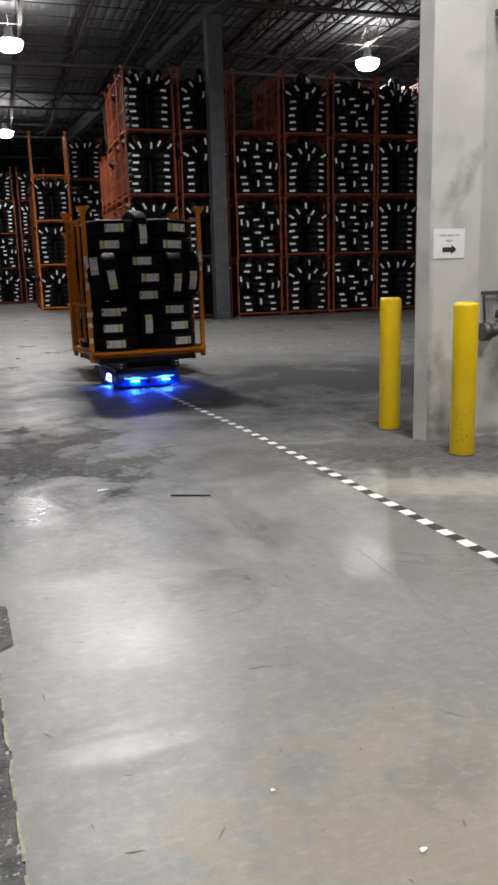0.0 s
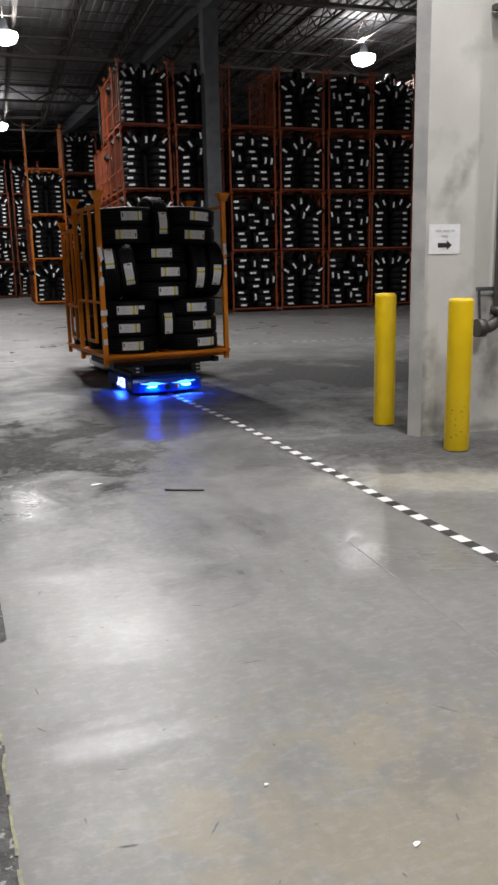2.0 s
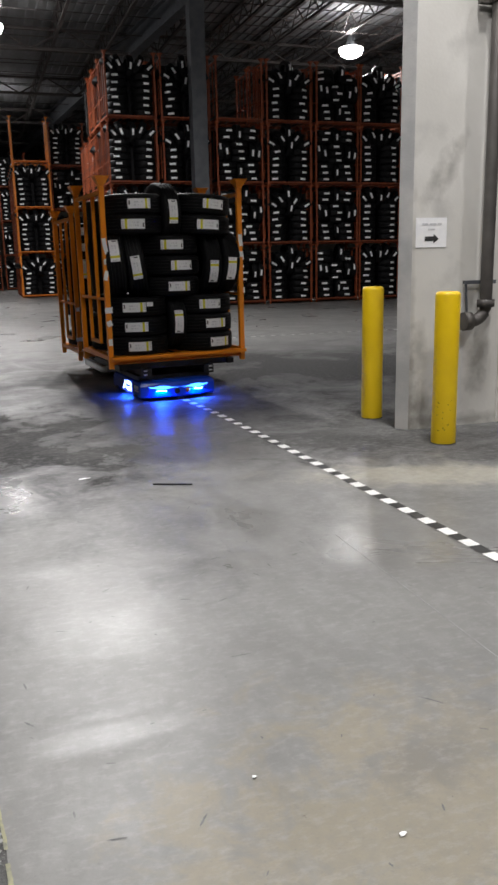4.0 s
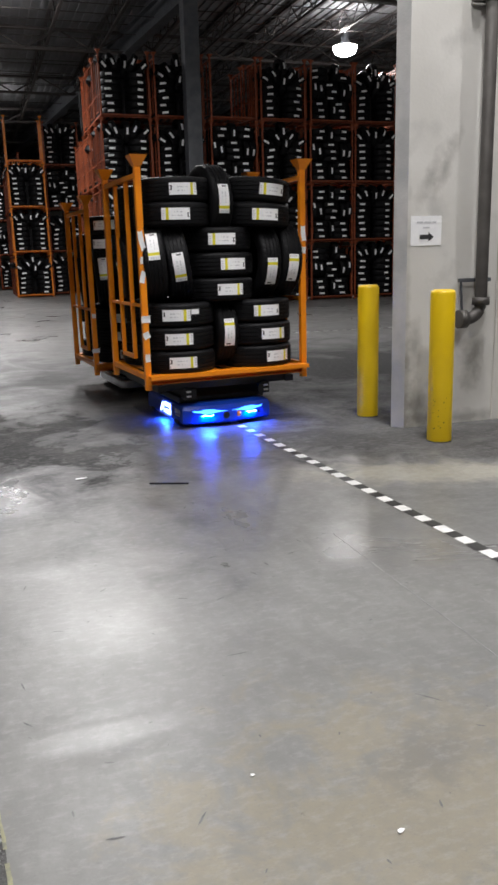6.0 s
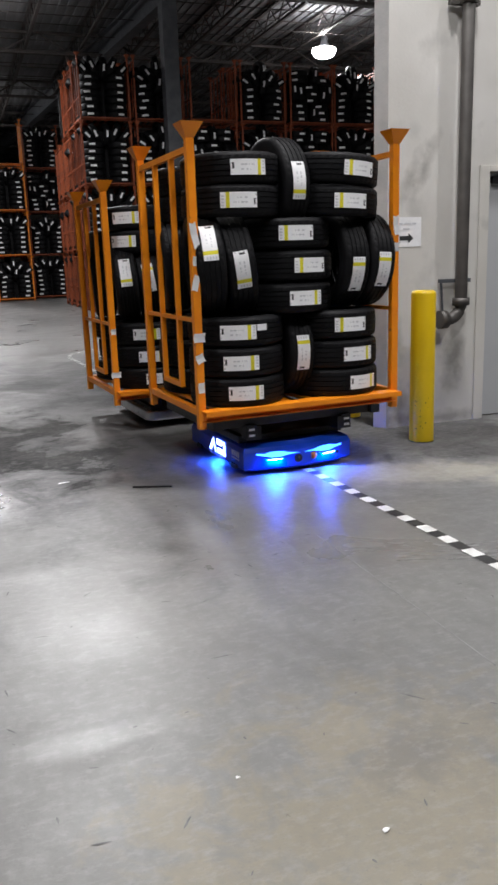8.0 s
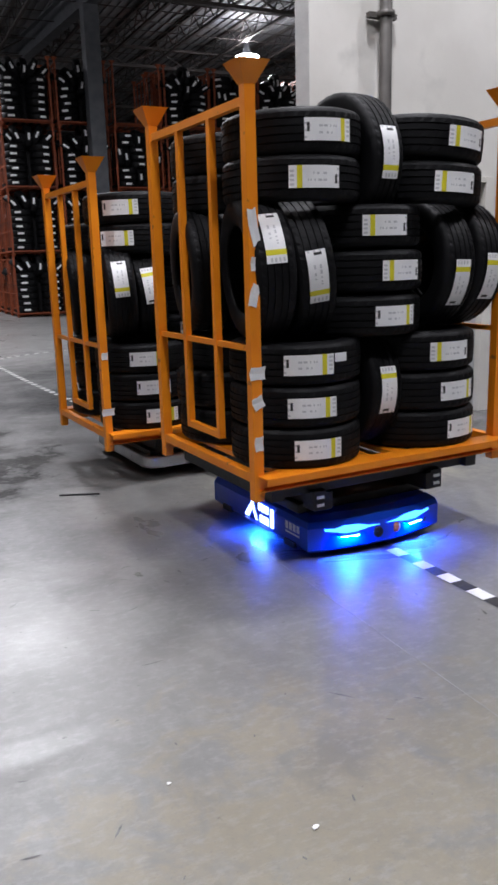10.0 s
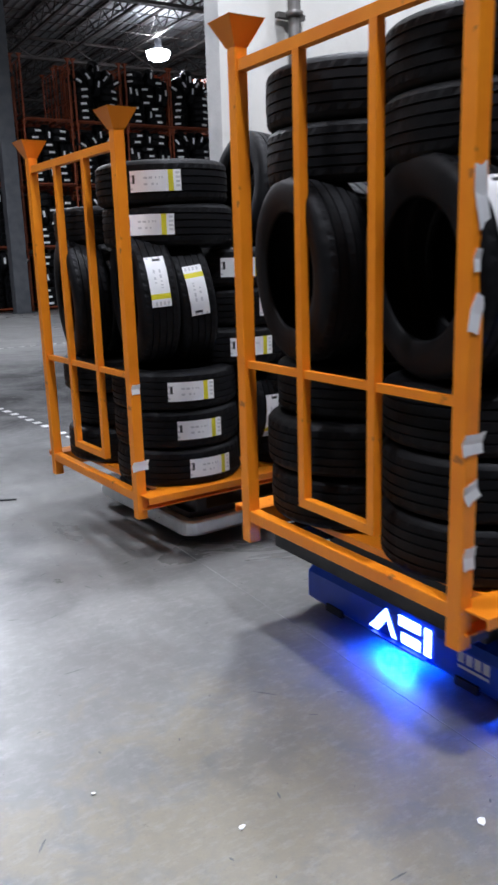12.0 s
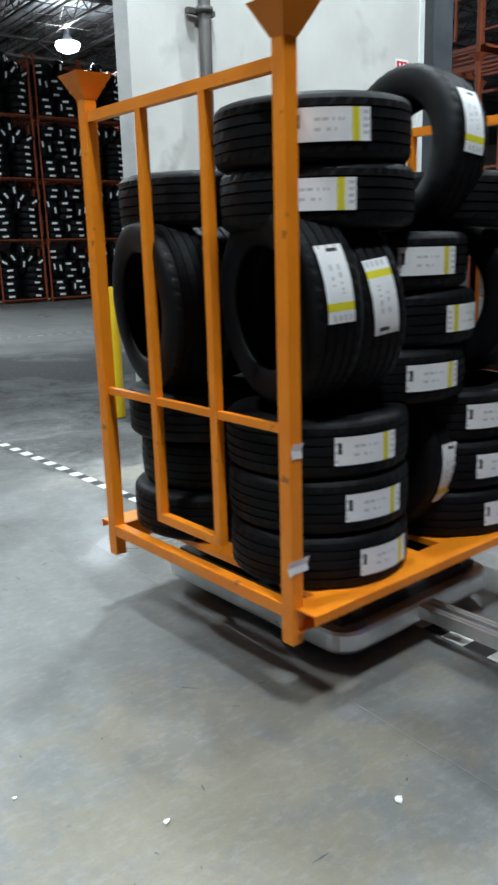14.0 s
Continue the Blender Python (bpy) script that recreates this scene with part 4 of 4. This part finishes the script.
    # lit side panels with a plain mark, and one dark name field
    for sx in (-1, 1):
        bm = bmesh.new()
        def stroke(pts):
            bm.faces.new([bm.verts.new((sx * 0.4135, sx * (a - 0.025), 0.068 + b)) for a, b in pts])
        stroke([(-0.165, 0.0), (-0.115, 0.0), (-0.07, 0.06), (-0.04, 0.0), (-0.015, 0.0), (-0.07, 0.105)])
        stroke([(-0.005, 0.105), (0.105, 0.105), (0.105, 0.064), (-0.005, 0.064)])
        stroke([(0.01, 0.042), (0.105, 0.042), (0.105, 0.0), (0.01, 0.0)])
        stroke([(0.125, 0.105), (0.158, 0.105), (0.158, 0.0), (0.125, 0.0)])
        part("lit_mark", bm, WHITE_GLOW, root, "glowing white plain shapes")
    for sx, sy in ((-1, 0.3), (1, 0.3), (-1, -0.4), (1, -0.4)):
        bm = bmesh.new()
        add_box(bm, sx * 0.405, sx * 0.420, sy - 0.05, sy + 0.05, 0.03, 0.06)
        part("skirt_pad", bm, BLACK, root)
    bm = bmesh.new()
    add_lathe(bm, [(0.0, 0.006), (0.010, 0.006), (0.012, 0.0), (0.022, 0.0), (0.024, 0.008), (0.028, 0.008), (0.028, -0.004)], 20)
    cam_eye = part("sensor", bm, BLACK, root, "round black sensor")
    cam_eye.matrix_basis = pose(0.03, nose(0.03) + 0.001, 0.098, -90)
    bm = bmesh.new()
    add_lathe(bm, [(0.0, 0.014), (0.014, 0.013), (0.018, 0.008), (0.018, 0.0), (0.026, 0.0), (0.026, -0.004)], 20)
    button = part("stop_button", bm, AMBER, root, "amber stop button")
    button.matrix_basis = pose(-0.09, nose(0.09) + 0.001, 0.100, -90)
    bm = bmesh.new()
    for i in range(4):
        add_box(bm, -0.30 + 0.03 * i, -0.28 + 0.03 * i, nose(0.29 - 0.03 * i) - 0.006, nose(0.29 - 0.03 * i) + 0.003, 0.085, 0.108)
    part("dark_print", bm, BLACK_PRINT, root)
    for sx in (-1, 1):
        for sy in (-0.38, 0.30):
            bm = bmesh.new()
            add_lathe(bm, [(0.0, -0.02), (0.045, -0.02), (0.05, -0.014), (0.05, 0.014), (0.045, 0.02), (0.0, 0.02)], 20)
            part("wheel", bm, BLACK, root).matrix_basis = pose(sx * 0.3, sy, 0.05, 0, 90, 0)
    return root


tug = robot()
# pale unreadable print on the flanks
for sx in (1, -1):
    bm = bmesh.new()
    for i in range(4):
        a = 0.255 + 0.036 * i
        bm.faces.new([bm.verts.new((sx * 0.4135, sx * y, z)) for y, z in ((a, 0.115), (a + 0.028, 0.115), (a + 0.028, 0.155), (a, 0.155))])
    bm.faces.new([bm.verts.new((sx * 0.4135, sx * y, z)) for y, z in ((0.255, 0.095), (0.39, 0.095), (0.39, 0.106), (0.255, 0.106))])
    part("pale_print", bm, PAPER, tug)["kind"] = "stuff"


def dolly():
    root = tagged(new("rack_dolly"), "low aluminium dolly with rounded corners, carrying a rack", "dolly")
    bm = bmesh.new()
    cx, cy, r = 0.45, 0.55, 0.09
    loop = []
    for sx, sy, a0 in ((1, 1, 0), (-1, 1, 90), (-1, -1, 180), (1, -1, 270)):
        for k in range(6):
            a = radians(a0 + k * 18)
            loop.append((sx * (cx - r) + r * math.cos(a), sy * (cy - r) + r * math.sin(a)))
    prev = None
    for z, s in ((0.062, 0.97), (0.062, 1.0), (0.075, 1.01), (0.132, 1.01), (0.145, 1.0), (0.145, 0.9)):
        ring = [bm.verts.new((x * s, (y - 0.05) * s, z)) for x, y in loop]
        if prev:
            for i in range(len(loop)):
                j = (i + 1) % len(loop)
                bm.faces.new((prev[i], prev[j], ring[j], ring[i]))
        prev = ring
    part("skirt", bm, ALUMINIUM, root)
    bm = bmesh.new()
    add_box(bm, -0.40, 0.40, -0.54, 0.44, 0.135, 0.175)
    for x in (-0.33, 0.33):
        add_box(bm, x - 0.03, x + 0.03, -0.45, 0.45, 0.175, 0.284)
    part("platform", bm, BLACK, root)
    for sx in (-1, 1):
        for sy in (-1, 1):
            bm = bmesh.new()
            add_lathe(bm, [(0.0, -0.018), (0.040, -0.018), (0.045, -0.012), (0.045, 0.012), (0.040, 0.018), (0.0, 0.018)], 20)
            part("caster", bm, BLACK, root).matrix_basis = pose(sx * 0.30, sy * 0.36, 0.045, 0, 90, 0)
            bm = bmesh.new()
            add_box(bm, sx * 0.30 - 0.03, sx * 0.30 + 0.03, sy * 0.36 - 0.03, sy * 0.36 + 0.03, 0.08, 0.14)
            part("fork", bm, BLACK, root)
    bm = bmesh.new()
    for x in (-0.03, 0.03):
        add_box(bm, x - 0.018, x + 0.018, 0.47, 1.36, 0.085, 0.135, bevel=0.003)
        add_box(bm, x - 0.006, x + 0.006, 0.47, 1.36, 0.135, 0.138)
    part("tow_bar", bm, ALUMINIUM, root, "twin aluminium profile tow bar")
    return root


cart = dolly()

# a small second label beside the main one
bm = bmesh.new()
strip = [[bm.verts.new((r * math.cos(0.39 + 0.045 * q), r * math.sin(0.39 + 0.045 * q), z)) for r, z in
          ((TR + 0.001, 0.006), (TR + 0.002, 0.006), (TR + 0.002, 0.046), (TR + 0.001, 0.046))] for q in range(6)]
for a, b in zip(strip, strip[1:]):
    for q in range(4):
        bm.faces.new((a[q], a[(q + 1) % 4], b[(q + 1) % 4], b[q]))
bm.faces.new(strip[0][::-1])
bm.faces.new(strip[-1])
SMALL_LABEL = mesh_of("small_label", bm, PAPER)

# tyres of both loads, each a thing of its own
RIDERS = []
for rack_z, who in ((Z_A, "a"), (Z_B, "b")):
    for i, (m, tag) in enumerate(load(who)):
        ob = new("tyre", TYRE)
        tagged(ob, "new black tyre with a white tread label in the orange rack" if tag else "new black tyre stacked at the back of the orange rack",
               "tyre", "tyres on the train")
        part("tread", TREAD, None, ob)
        if tag:
            part("label", LABEL, None, ob, "white paper label with a yellow band")
        if who == "a" and i == 2:
            part("small_label", SMALL_LABEL, None, ob, "small white paper label")
        RIDERS.append((ob, who, Matrix.Translation((0, 0, rack_z)) @ m))

# seconds, x, y, heading of the two wagons
TRAIN_A = [
    (0.0, 1.685, 10.40, 185.4), (0.75, 1.716, 9.90, 187.0), (1.5, 1.741, 9.53, 187.7), (2.25, 1.767, 9.25, 187.2), (3.0, 1.795, 9.01, 186.6),
    (4.2, 1.845, 8.40, 186.2), (5.5, 1.915, 7.42, 185.4), (6.5, 1.995, 6.54, 183.9), (7.5, 2.060, 5.74, 183.3), (8.5, 2.106, 4.885, 183.2),
    (9.7, 2.165, 3.88, 183.0), (11.0, 2.214, 2.807, 182.2), (11.5, 2.224, 2.37, 181.6), (12.0, 2.239, 1.947, 181.4), (13.0, 2.262, 1.10, 181.2), (14.0, 2.28, 0.27, 181.0)]
TRAIN_B = [
    (0.0, 1.800, 12.45, 181.0), (1.5, 1.780, 11.75, 183.0), (3.0, 1.765, 11.08, 185.0), (4.2, 1.780, 10.42, 185.0), (5.5, 1.813, 9.53, 184.5),
    (6.5, 1.850, 8.60, 184.0), (7.5, 1.885, 7.70, 183.6), (8.5, 1.921, 6.804, 183.3), (9.7, 1.990, 5.80, 183.5), (11.0, 2.060, 4.742, 183.6),
    (11.5, 2.088, 4.334, 183.7), (12.0, 2.106, 3.926, 183.6), (12.5, 2.122, 3.484, 183.3), (13.25, 2.150, 2.89, 183.2), (14.0, 2.175, 2.276, 183.3)]


def motions():
    def rows(train, local):
        return [(t, pose(x, y, 0, 0, 0, a) @ local) for t, x, y, a in train]
    flat_m = Matrix.Identity(4)
    walk(tug, rows(TRAIN_A, flat_m))
    walk(rack_a, rows(TRAIN_A, Matrix.Translation((0, 0, Z_A))))
    walk(cart, rows(TRAIN_B, flat_m))
    walk(rack_b, rows(TRAIN_B, Matrix.Translation((0, 0, Z_B))))
    for ob, who, local in RIDERS:
        walk(ob, rows(TRAIN_A if who == "a" else TRAIN_B, local))


motions()
